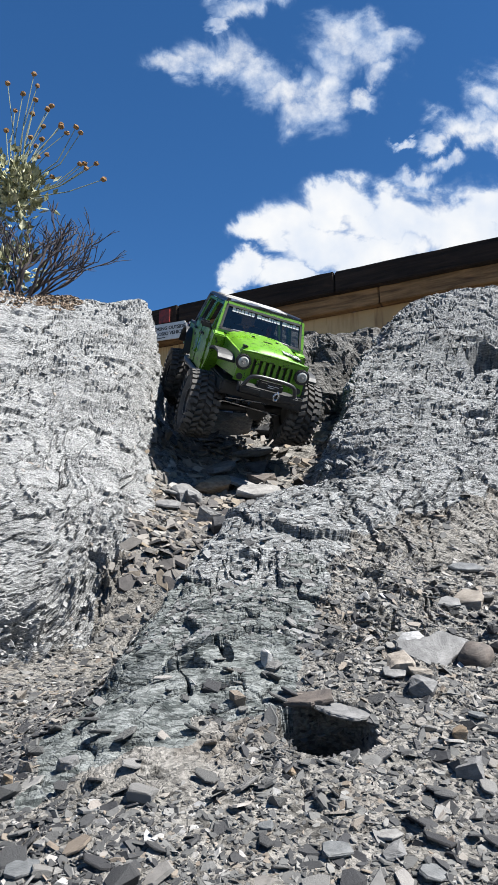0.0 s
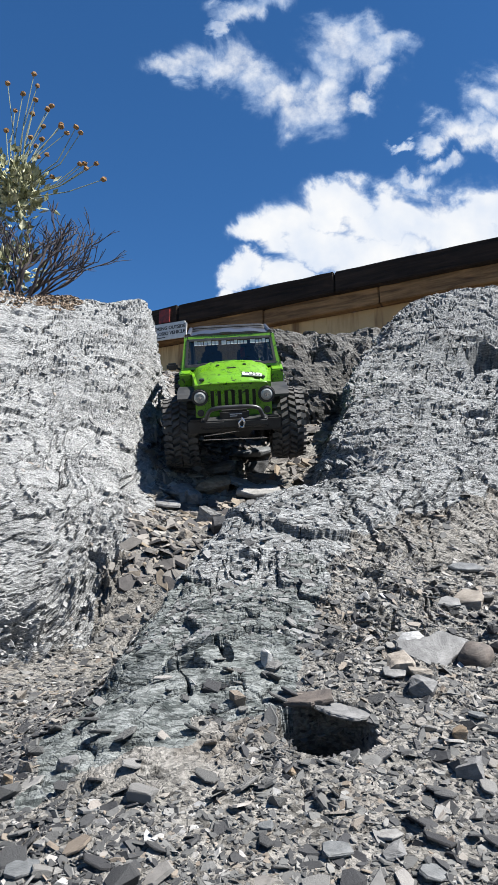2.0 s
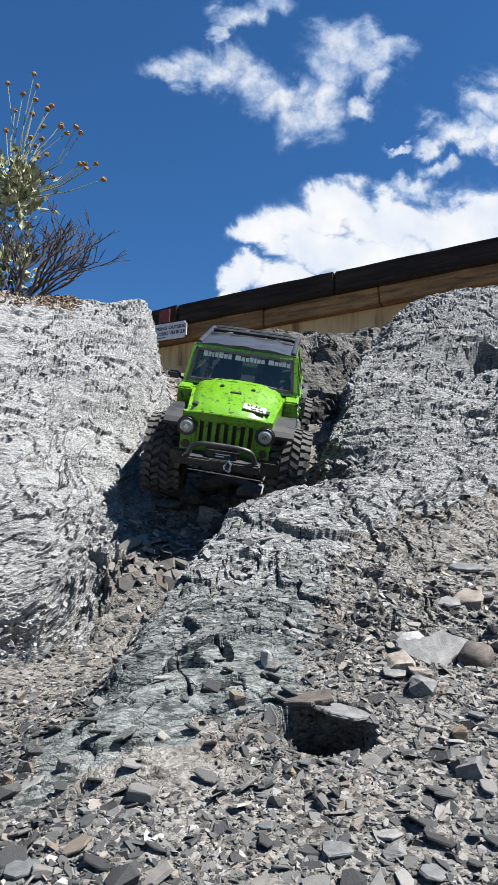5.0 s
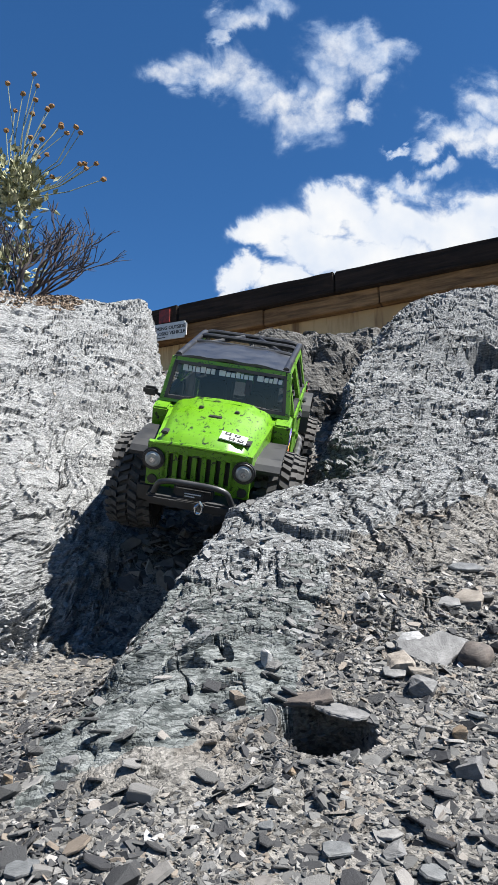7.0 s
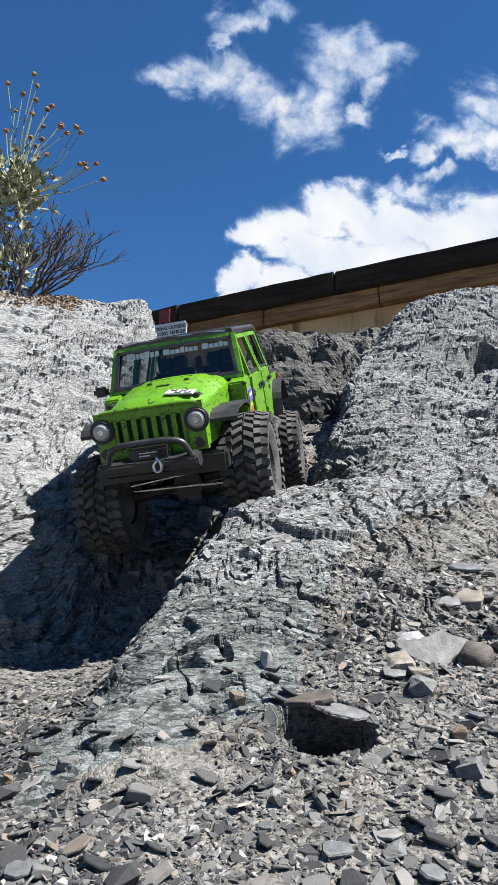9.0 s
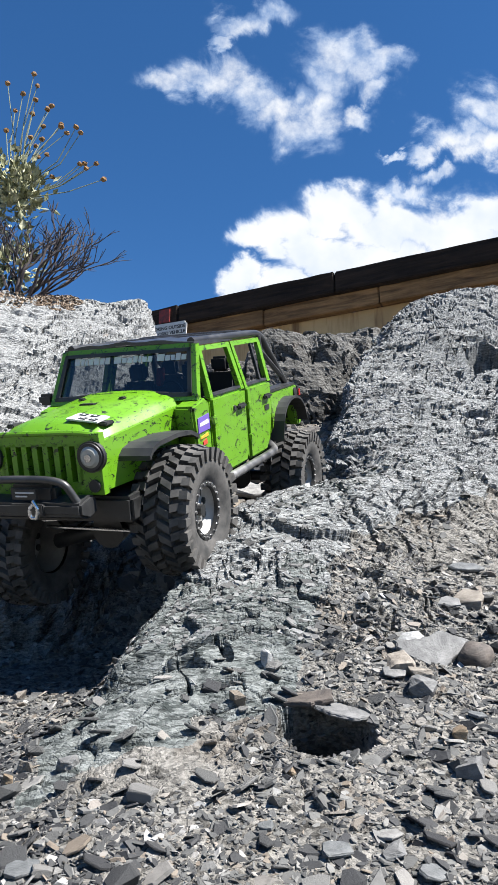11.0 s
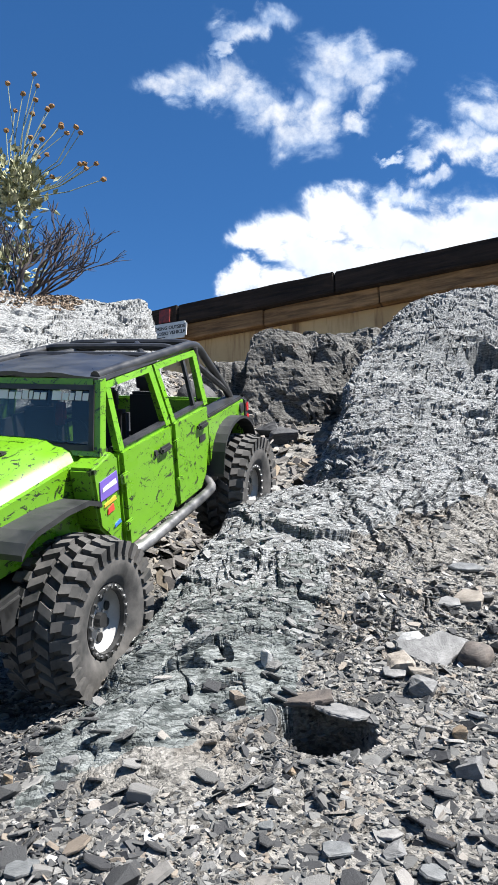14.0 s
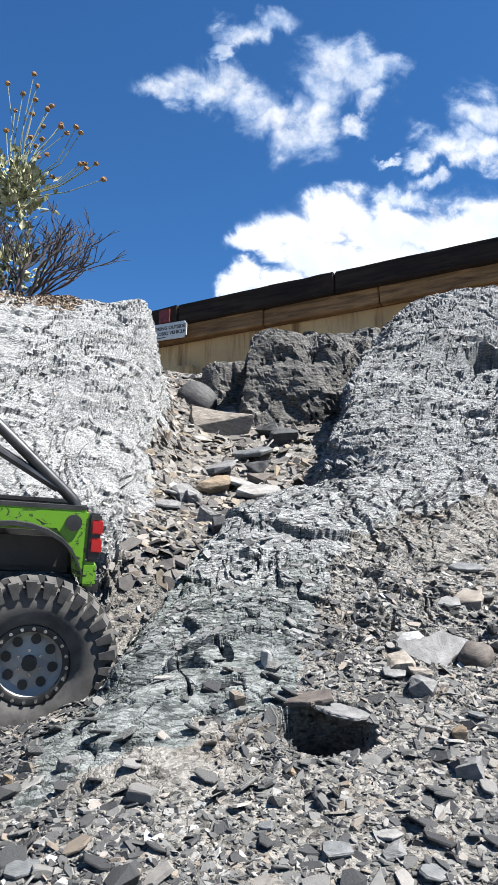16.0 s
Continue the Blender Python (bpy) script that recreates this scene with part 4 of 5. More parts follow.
    # screen frame, glass, banner
    ZB, ZT, YB, YT = .1185, .1690, .0515, .0735
    sl = lambda z: YB + (YT - YB) * (z - ZB) / (ZT - ZB)
    bm = bmesh.new()
    for x0, x1, z0, z1, t0, t1 in [(-.083, -.0775, ZB, ZT, 0, .0055), (.0775, .083, ZB, ZT, 0, .0055), (-.083, .083, .1165, .1205, 0, 0), (-.076, .076, .1655, .1700, 0, 0)]:
        prism([(sl(z0) - .003, z0), (sl(z1) - .003, z1), (sl(z1) + .005, z1), (sl(z0) + .005, z0)], x0, x1, 0, bm)
    for v in bm.verts:
        v.co.x *= 1 - .085 * (v.co.z - ZB) / (ZT - ZB)
    frame_part = P("windscreen_frame", bm, GREEN, "green windscreen frame with chipped paint", False)
    bm = bmesh.new()
    for x0, x1, z0, z1 in [(-.0778, -.0735, .1205, .1655), (.0735, .0778, .1205, .1655), (-.0778, .0778, .1203, .1242), (-.0778, .0778, .1622, .1657)]:
        prism([(sl(z0) - .0042, z0), (sl(z1) - .0042, z1), (sl(z1), z1), (sl(z0), z0)], x0, x1, 0, bm)
    for v in bm.verts:
        v.co.x *= 1 - .085 * (v.co.z - ZB) / (ZT - ZB)
    P("window_seal", bm, BLACK, smooth=False, to=frame_part)
    bm = prism([(sl(.122) - .0015, .122), (sl(.164) - .0015, .164), (sl(.164) - .0010, .164), (sl(.122) - .0010, .122)], -.073, .073)
    pane = P("windscreen", bm, GLASS, "windscreen dimmed to darken the cabin, with a pale banner strip", False, to=frame_part)
    pane.visible_shadow = False
    # the banner's lettering as plain bars
    x = -.060
    for wd, hh in ((.006, .0075), (.004, .0065), (.003, .0065), (.005, .0065), (.006, .0075), (.005, .006), (.005, .0065), (.003, 0), (.008, .0065), (.005, .005), (.005, .005), (.005, .0065), (.003, .006), (.005, .005), (.005, .005), (.003, 0), (.008, .0065), (.005, .005), (.004, .005), (.005, .0065), (.005, .005)):
        if hh:
            z0 = .1545
            P("banner_mark", prism([(sl(z0) - .0024, z0), (sl(z0 + hh) - .0024, z0 + hh), (sl(z0 + hh) - .0017, z0 + hh), (sl(z0) - .0017, z0)], x, x + wd), WHITE, smooth=False, to=pane)
        x += wd + .0012
    # dash, steering wheel, helmet-sized bag inside, floor, roof
    P("dashboard", prism([(.058, .09), (.058, .119), (.080, .119), (.088, .108), (.084, .09)], -.070, .070, .003), BLACK)
    P("steering_wheel", tube([(.032 + .014 * math.cos(t), .094, .118 + .014 * math.sin(t)) for t in [i * math.pi / 8 for i in range(17)]], .0016, 6), BLACK)
    P("red_cloth", prism([(.088, .128), (.094, .146), (.098, .146), (.096, .128)], .018, .026, .001), RED_CLOTH, "red orange cloth hanging in the cabin")
    P("floor_pan", box((-.072, -.070, .030), (.072, .340, .052), .003), BLACK)
    P("inner_arch", box((-.062, .246, .052), (.062, .338, .082), .004), BLACK)
    bm = bmesh.new()
    nx, ny = 14, 8
    top = []
    for lift in (0, -.0035):
        top.append([[bm.verts.new((s * (.074 - .001 * j / ny), .071 + .100 * j / ny, .1705 + lift + .0035 * (1 - s * s) + (.0012 if (i // 2) % 2 else 0) * (1 if abs(s) < .9 else 0))) for i, s in enumerate([2 * k / nx - 1 for k in range(nx + 1)])] for j in range(ny + 1)])
    for g in top:
        for j in range(ny):
            for i in range(nx):
                bm.faces.new((g[j][i], g[j][i + 1], g[j + 1][i + 1], g[j + 1][i]))
    rim_loop = [(0, i) for i in range(nx)] + [(j, nx) for j in range(ny)] + [(ny, i) for i in range(nx, 0, -1)] + [(j, 0) for j in range(ny, 0, -1)]
    for (j, i), (k, l) in zip(rim_loop, rim_loop[1:] + rim_loop[:1]):
        bm.faces.new((top[0][j][i], top[0][k][l], top[1][k][l], top[1][j][i]))
    P("roof_panel", bm, ROOF, "dark grey ribbed roof panel, worn")
    for y, z in ((.170, .1705), (.214, .172), (.256, .1705)):
        P("cage_tube", tube(curve_points([(-.070, y, z - .001), (-.060, y, z + .002), (.060, y, z + .002), (.070, y, z - .001)], .3), .0036, 8), TUBE)
    P("tailgate", box((-.070, .340, .050), (.070, .346, .099), .002), GREEN)
    P("rear_bumper", box((-.060, .346, .036), (.060, .358, .050), .003), BLACK)
    # running gear
    for y, k in ((0, -1), (.313, 1)):
        name = "front_axle" if y == 0 else "rear_axle"
        ax = P(name, tube([(-.060, y, 0), (.060, y, 0)], .0075, 12), BLACK, "black axle")
        P("differential", disc((.012, y + k * .004, 0), (0, 1, 0), .0165, .028, 18, radius2=.012), BLACK, to=ax)
        AXLES.append(ax)
    for sx in (-1, 1):
        P("link_rod", tube([(sx * .040, .012, .0), (sx * .026, .130, .030)], .003, 8), BLACK)
        P("link_rod", tube([(sx * .040, .300, .0), (sx * .026, .180, .030)], .003, 8), BLACK)
        P("shock_absorber", tube([(sx * .046, .010, .004), (sx * .050, .020, .062)], .0062, 10), BLACK)
        P("shock_absorber", tube([(sx * .046, .303, .004), (sx * .048, .290, .066)], .0062, 10), BLACK)
    P("steering_rod", tube([(-.052, -.022, .010), (.052, -.022, .008)], .0017, 8), CHROME)
    P("steering_rod", tube([(-.050, -.030, .018), (.040, -.026, .026)], .0017, 8), CHROME)
    return car


AXLES = []
rc_car = build_car()
WHEELS = []
for sx, wy in ((-1, 0), (1, 0), (-1, .313), (1, .313)):
    wh = build_wheel(sx)
    wh.parent = rc_car
    tagged(wh, "black mud tyre on a silver beadlock rim")
    WHEELS.append((wh, sx * .086, wy))

# poses of the car: the origin is the middle of its front axle, the nose points to -y
CAR_ROWS = [
    (0, pose(-0.0044, 1.244, 0.4324, 27.5, 9.8, 17.9)),
    (0.2, pose(-0.0124, 1.216, 0.4079, 38.7, -5.8, 9.1)),
    (0.3, pose(-0.015, 1.2173, 0.4014, 40.8, -14.3, 4.6)),
    (0.5, pose(-0.0226, 1.2236, 0.3902, 39.8, -11.7, 1.6)),
    (0.7, pose(-0.0209, 1.2489, 0.3924, 31.2, -10.7, 1.9)),
    (1, pose(-0.0207, 1.2012, 0.3715, 26.4, -4.7, 3.7)),
    (1.5, pose(-0.0198, 1.1845, 0.3635, 24.8, -4.8, 1.6)),
    (2, pose(-0.0226, 1.1882, 0.365, 24.4, -3.6, 0.8)),
    (2.2, pose(-0.0245, 1.175, 0.3617, 22.6, -2.5, -0)),
    (2.3, pose(-0.0247, 1.1462, 0.3502, 22.4, -0.5, -1.3)),
    (2.4, pose(-0.025, 1.1241, 0.3386, 21.6, 3, -1.9)),
    (2.5, pose(-0.0219, 1.1235, 0.3323, 21.4, 8.5, -1.8)),
    (3, pose(-0.0235, 1.0752, 0.3042, 25, 9.7, -1)),
    (3.5, pose(-0.0245, 1.0747, 0.3034, 25.6, 9.7, -1)),
    (4, pose(-0.0247, 1.0781, 0.3049, 26.3, 8.8, -1)),
    (6.5, pose(-0.0498, 0.92, 0.2245, 29.8, 10, -2.9)),
    (7, pose(-0.0526, 0.9067, 0.2182, 30, 10.2, -4)),
    (7.5, pose(-0.0597, 0.8898, 0.2148, 30.2, 8.5, -5)),
    (8, pose(-0.0605, 0.8789, 0.2149, 29.5, 7.5, -5.2)),
    (8.5, pose(-0.062, 0.878, 0.223, 27, 3.8, -6.9)),
    (9, pose(-0.0757, 0.8406, 0.2326, 22.1, -5.4, -11)),
    (9.2, pose(-0.0862, 0.8007, 0.2265, 17.5, -4, -11.2)),
    (11.5, pose(-0.1382, 0.6967, 0.1679, 22.1, 4.3, -22.5)),
    (12, pose(-0.1413, 0.6925, 0.1671, 21.9, 4.9, -22.5)),
    (12.5, pose(-0.1426, 0.6844, 0.1667, 20.9, 5.6, -22.3)),
    (12.8, pose(-0.1615, 0.6364, 0.1487, 17.4, 8.7, -21)),
    (13, pose(-0.1841, 0.5729, 0.098, 24.6, 7.3, -19.8)),
    (13.5, pose(-0.1834, 0.5611, 0.0918, 25.6, 6.5, -18.7)),
    (14, pose(-0.1974, 0.5662, 0.0956, 26.3, 6.3, -18.6)),
    (14.2, pose(-0.2047, 0.5098, 0.0769, 27.2, 3.4, -16.2)),
    (14.4, pose(-0.23, 0.4565, 0.0546, 26.2, 1.8, -16.5)),
    (14.5, pose(-0.2412, 0.4702, 0.0593, 25.4, 2.2, -16.8)),
    (15, pose(-0.2497, 0.4626, 0.0624, 24.5, 2.2, -17.3)),
    (15.2, pose(-0.2716, 0.426, 0.067, 21.2, 2.7, -19.5)),
    (15.5, pose(-0.3829, 0.3911, 0.0494, 18.4, 17.7, -31.9)),
    (15.8, pose(-0.4303, 0.4508, 0.0787, 7, 13, -49)),
    (16, pose(-0.4760, 0.5238, 0.0985, -2, 9, -74)),
]
# ---- loose stone ----
def height(x, y):
    """The ground's height under a point of the plan."""
    r = min(max(int(np.searchsorted(ROWS, y)), 1), len(ROWS) - 1)
    line = LAND[r]
    near = np.argsort((line[:, 0] - x) ** 2)[:3]
    return float(line[near, 2].max())


def stone_tone(name, a, b, rough=0.75):
    m, nt, bs = material(name, rough)
    n = noise_tex(nt, coords(nt, (1, 1, 3), (25, 15, 0)), 70, 7, 0.7, 0.4)
    g = noise_tex(nt, coords(nt), 320, 4, 0.7)
    c = ramp(nt, n, [(0.32, tuple(v * .6 for v in a)), (0.68, b)])
    c = mix(nt, 0.5, c, ramp(nt, g, [(0.3, (0.55, 0.55, 0.55)), (0.7, (1.35, 1.35, 1.35))]), 'MULTIPLY')
    nt.links.new(c, bs.inputs["Base Color"])
    bump(nt, bs, n, 0.6, 0.003)
    return m


TONE = {
    "dark": stone_tone("dark_slate", (0.021, 0.021, 0.023), (0.056, 0.056, 0.058)),
    "grey": stone_tone("grey_slate", (0.092, 0.092, 0.092), (0.167, 0.164, 0.160)),
    "blue": stone_tone("blue_grey_slate", (0.069, 0.074, 0.076), (0.129, 0.132, 0.132), 0.6),
    "pale": stone_tone("pale_slate", (0.157, 0.152, 0.143), (0.241, 0.233, 0.220)),
    "tan": stone_tone("tan_stone", (0.150, 0.126, 0.102), (0.252, 0.221, 0.184)),
    "orange": stone_tone("rusty_stone", (0.116, 0.075, 0.041), (0.231, 0.177, 0.119)),
    "brown": stone_tone("brown_stone", (0.046, 0.037, 0.033), (0.102, 0.083, 0.069)),
    "quartz": stone_tone("white_quartz", (0.287, 0.287, 0.277), (0.393, 0.388, 0.379), 0.5),
}
KIND = {  # tone, shape, label
    "dark_boulder": ("dark", "round", "dark weathered boulder bedded in the gully"),
    "tan_boulder": ("tan", "block", "tan and grey boulder bedded in the gully"),
    "white_chip": ("quartz", "block", "small white stone lying in the gully"),
    "blue_slab": ("blue", "slab", "blue-grey slate slab lying on the scree"),
    "dark_stone": ("dark", "block", "dark angular stone wedged in the gully"),
    "pale_slab": ("pale", "slab", "pale thin slate slab lying flat"),
    "orange_stone": ("orange", "block", "rusty orange layered stone among grey scree"),
    "tan_block": ("pale", "block", "pale square-edged block in the gully bed"),
    "dark_block": ("dark", "block", "dark square-edged block in the gully bed"),
    "brown_stone": ("brown", "block", "brown angular stone in the gully bed"),
    "grey_slab": ("grey", "slab", "grey flat slate slab on loose scree"),
    "grey_stone": ("grey", "block", "grey angular stone on loose scree"),
    "tan_stone": ("tan", "block", "tan smooth-worn stone among slate chips"),
    "slab": ("blue", "slab", "large grey slate plate with broken edges"),
    "brown_cobble": ("brown", "round", "rounded brown cobble beside a slate plate"),
    "quartz": ("quartz", "block", "white quartz stone among grey chips"),
    "dark_slab": ("dark", "slab", "dark slate flake jutting from the scree"),
    "rust_stone": ("orange", "block", "small rust-coloured stone in grey scree"),
}


def stone_mesh(shape, w, h, rng, mat):
    """An angular block, a split plate or a worn cobble, about w wide and h high."""
    bm = bmesh.new()
    if shape == "slab":
        n, t = rng.randint(6, 8), max(0.10 * w, 0.0016)
        ring = []
        for k in range(n):
            a = 2 * math.pi * (k + rng.uniform(-.3, .3)) / n
            r = 0.5 * w * rng.uniform(.75, 1.1)
            ring.append((r * math.cos(a), 0.72 * r * math.sin(a)))
        for z, s in ((-t / 2, .93), (-t * .1, 1.0), (t * .25, .99), (t / 2, .93)):
            for x, y in ring:
                bm.verts.new((x * s * rng.uniform(.94, 1.03), y * s * rng.uniform(.94, 1.03), z + 0.04 * w * rng.uniform(-1, 1) * .5))
    elif shape == "round":
        bmesh.ops.create_icosphere(bm, subdivisions=3, radius=0.5)
        for v in bm.verts:
            v.co *= 1 + 0.22 * noise.noise(v.co * 2.2 + Vector((rng.random() * .1, w * 40, h * 70)))
            v.co = Vector((v.co.x * w, v.co.y * w * .85, v.co.z * h * 1.05))
    else:
        for k in range(16):
            v = Vector((rng.uniform(-1, 1), rng.uniform(-1, 1), rng.uniform(-1, 1)))
            v /= max(abs(v.x), abs(v.y), abs(v.z)) ** .8 * 1.0
            bm.verts.new((v.x * w * .5, v.y * w * .42, v.z * h * .6))
    if shape != "round":
        geo = bmesh.ops.convex_hull(bm, input=bm.verts[:])
        bmesh.ops.delete(bm, geom=list({e for e in geo["geom_interior"] if isinstance(e, bmesh.types.BMVert)}), context='VERTS')
        bmesh.ops.bevel(bm, geom=bm.edges[:], offset=min(w, h) * .018, segments=1, affect='EDGES', clamp_overlap=True)
    if shape == "block" and w < .5:
        bmesh.ops.triangulate(bm, faces=bm.faces[:])
        for again in range(3):
            bmesh.ops.subdivide_edges(bm, edges=[e for e in bm.edges if e.calc_length() > .13 * w], cuts=1)
            bmesh.ops.triangulate(bm, faces=bm.faces[:])
        shift = Vector((rng.random() * 9, rng.random() * 9, rng.random() * 9))
        for v in bm.verts:
            q = v.co / w
            leaf = noise.noise(Vector((q.x * 2, q.y * 2, q.z * 11)) + shift)
            v.co *= 1 + .10 * noise.noise(q * 2.5 + shift) + .05 * math.floor(leaf * 5) / 5
    me = bpy.data.meshes.new("stone")
    bm.to_mesh(me)
    bm.free()
    me.materials.append(mat)
    if shape == "round":
        me.polygons.foreach_set("use_smooth", [True] * len(me.polygons))
    return me


STONES_GULLY = [
    ("dark_boulder", -0.12, 1.683, 0.0803, 0.0602),
    ("tan_boulder", -0.065, 1.509, 0.0892, 0.0654),
    ("white_chip", -0.048, 1.64, 0.0286, 0.0117),
    ("blue_slab", 0.003, 1.355, 0.0764, 0.0382),
    ("dark_stone", 0.016, 1.281, 0.036, 0.02),
    ("pale_slab", -0.011, 1.202, 0.056, 0.0168),
    ("pale_slab", 0.013, 1.155, 0.0715, 0.0143),
    ("orange_stone", -0.061, 1.183, 0.0458, 0.033),
    ("tan_block", -0.057, 1.061, 0.0293, 0.0212),
    ("dark_block", -0.031, 1.016, 0.0312, 0.0234),
    ("brown_stone", 0.02, 1.227, 0.0381, 0.0172),
    ("grey_slab", -0.054, 1.272, 0.0743, 0.0238),
    ("grey_stone", -0.087, 1.128, 0.0261, 0.0209),
    ("dark_stone", 0.069, 1.446, 0.0512, 0.0341),
    ("grey_slab", -0.112, 1.133, 0.0376, 0.0537),
    ("dark_stone", 0.046, 1.492, 0.04, 0.0306),
    ("brown_stone", -0.117, 1.943, 0.0528, 0.028),
    ("grey_stone", -0.099, 1.137, 0.0355, 0.0196),
]
STONES_SCREE = [
    ("grey_slab", -0.118, 1.087, 0.0419, 0.0168),
    ("tan_stone", -0.084, 0.991, 0.0197, 0.0136),
    ("brown_cobble", 0.146, 0.492, 0.0239, 0.0189),
    ("tan_stone", 0.09, 0.463, 0.0212, 0.0102),
    ("tan_stone", 0.102, 0.456, 0.0161, 0.0087),
    ("quartz", 0.109, 0.51, 0.0213, 0.0106),
    ("quartz", 0.126, 0.506, 0.0105, 0.0083),
    ("quartz", 0.011, 0.471, 0.0087, 0.0111),
    ("blue_slab", 0.035, 0.316, 0.0155, 0.0133),
    ("pale_slab", 0.057, 0.325, 0.012, 0.006),
    ("grey_stone", 0.057, 0.315, 0.010, 0.005),
    ("slab", 0.202, 0.698, 0.0381, 0.0233),
    ("tan_stone", 0.182, 0.62, 0.028, 0.0121),
    ("grey_slab", 0.16, 0.603, 0.0272, 0.0118),
]
STONES_FRONT = [
    ("blue_slab", 0.007, 0.33, 0.0093, 0.0079),
    ("slab", -0.088, 0.313, 0.0175, 0.0087),
    ("grey_stone", 0.103, 0.366, 0.0131, 0.0075),
    ("rust_stone", 0.107, 0.394, 0.0091, 0.0068),
    ("rust_stone", 0.02, 0.367, 0.0037, 0.0037),
    ("dark_slab", 0.127, 0.497, 0.011, 0.0183),
    ("blue_slab", 0.121, 0.412, 0.0135, 0.0108),
    ("grey_stone", 0.098, 0.436, 0.0159, 0.0115),
    ("blue_slab", 0.042, 0.481, 0.0142, 0.0085),
    ("grey_slab", 0.058, 0.399, 0.0173, 0.0064),
    ("pale_slab", 0.05, 0.375, 0.0108, 0.0054),
    ("grey_stone", -0.089, 0.385, 0.0111, 0.0066),
    ("tan_stone", -0.111, 0.389, 0.0073, 0.0073),
    ("orange_stone", -0.115, 0.376, 0.007, 0.0081),
    ("pale_slab", -0.085, 0.326, 0.006, 0.006),
    ("grey_slab", 0.086, 0.454, 0.0166, 0.0066),
    ("blue_slab", 0.07, 0.305, 0.0149, 0.0107),
]
rng = random.Random(4)
for rows in (STONES_GULLY, STONES_SCREE, STONES_FRONT):
    for kind, x, y, w, h in rows:
        tone, shape, label = KIND[kind]
        if rows is STONES_GULLY and y > .95:
            w, h = 1.25 * w, 1.2 * h
        ob = new(kind, stone_mesh(shape, w, h, rng, TONE[tone]))
        tip = 12 if shape == "slab" else 25
        slope = 24 if y > .42 else 12
        if w > .06 and kind == "dark_slab":
            slope = -4
        ob.matrix_world = pose(x, y, height(x, y) + (0.10 * w if shape == "slab" else 0.18 * h), slope + rng.uniform(-tip, tip) * .6, rng.uniform(-tip, tip), rng.uniform(-40, 40))
        tagged(ob, label, "stone")



def split_plate(name, outline, thick, mat, label, where, seed):
    """A split slate plate of a given outline, its rim stepped and chipped."""
    g = random.Random(seed)
    pts = []
    for (x0, y0), (x1, y1) in zip(outline, outline[1:] + outline[:1]):
        for k in range(5):
            s = k / 5
            j = 0 if k == 0 else .0009
            pts.append((x0 + (x1 - x0) * s + g.uniform(-j, j), y0 + (y1 - y0) * s + g.uniform(-j, j)))
    bm = bmesh.new()
    cx, cy = sum(p[0] for p in pts) / len(pts), sum(p[1] for p in pts) / len(pts)
    loops = []
    for z, s in ((-.5, .95), (-.1, 1.0), (.05, .985), (.3, .98), (.5, .94)):
        loops.append([bm.verts.new((cx + (x - cx) * s * g.uniform(.985, 1.01), cy + (y - cy) * s * g.uniform(.985, 1.01), z * thick)) for x, y in pts])
    n = len(pts)
    for a, b in zip(loops, loops[1:]):
        for k in range(n):
            bm.faces.new((a[k], a[(k + 1) % n], b[(k + 1) % n], b[k]))
    for loop, z in ((loops[0], -.5), (loops[-1], .5)):
        mid = bm.verts.new((cx, cy, z * thick))
        for k in range(n):
            bm.faces.new((loop[k], loop[(k + 1) % n], mid))
    bmesh.ops.recalc_face_normals(bm, faces=bm.faces[:])
    me = bpy.data.meshes.new(name)
    bm.to_mesh(me)
    bm.free()
    me.materials.append(mat)
    ob = new(name, me)
    ob.matrix_world = where
    return tagged(ob, label, "stone")


split_plate("slate_plate", [(-.026, .009), (-.023, -.001), (-.008, -.013), (.003, -.017), (.014, -.007), (.026, .004), (.010, .014), (-.008, .008)], .0035, TONE["grey"],
            "large pale slate plate leaning on the scree", pose(.121, .498, .0775, 48, -4, 4), 5)
split_plate("dark_flake", [(-.012, .006), (.014, .008), (.006, -.010), (-.004, -.012)], .0028, TONE["dark"], "dark slate flake propping a pale plate", pose(.136, .492, .066, 55, 30, -25), 6)
split_plate("roof_flake", [(-.014, .004), (-.016, .014), (.012, .016), (.023, .008), (.017, -.004), (.004, -.009), (-.008, -.004)], .0024, TONE["grey"],
            "grey slate flake roofing a dark hollow in the scree", pose(.050, .414, .0500, 12, 6, 10), 7)
split_plate("roof_flake", [(-.014, -.004), (-.010, .010), (.012, .010), (.014, -.003), (.002, -.008)], .0030, TONE["brown"],
            "brown slate flake stacked over a dark hollow", pose(.033, .424, .0555, 14, -6, -12), 8)

# chips that can be told apart: objects of their own on shared meshes
CHIP_MESH = [stone_mesh("slab" if k % 7 else "block", 1.0, 0.5 if k % 7 == 0 else 0.3, rng, MAT_STONE) for k in range(14)]
for k in range(300):
    y = 0.27 + 0.42 * rng.random() ** 1.3
    x = rng.uniform(-.36, .36) * (y + .12)
    if y > .47 and -.09 < x < .14:
        x = .14 + .1 * rng.random()
    w = rng.uniform(.006, .0145) * (1.25 if rng.random() < .15 else 1)
    ob = new("slate_chip", CHIP_MESH[k % 14])
    ob.matrix_world = pose(x, y, height(x, y) + .12 * w, 20 + rng.uniform(-28, 28), rng.uniform(-28, 28), rng.uniform(0, 360)) @ Matrix.Diagonal((w, w, w, 1))
    tagged(ob, "loose grey slate chip lying on the scree", "stone", "loose chips of the scree")


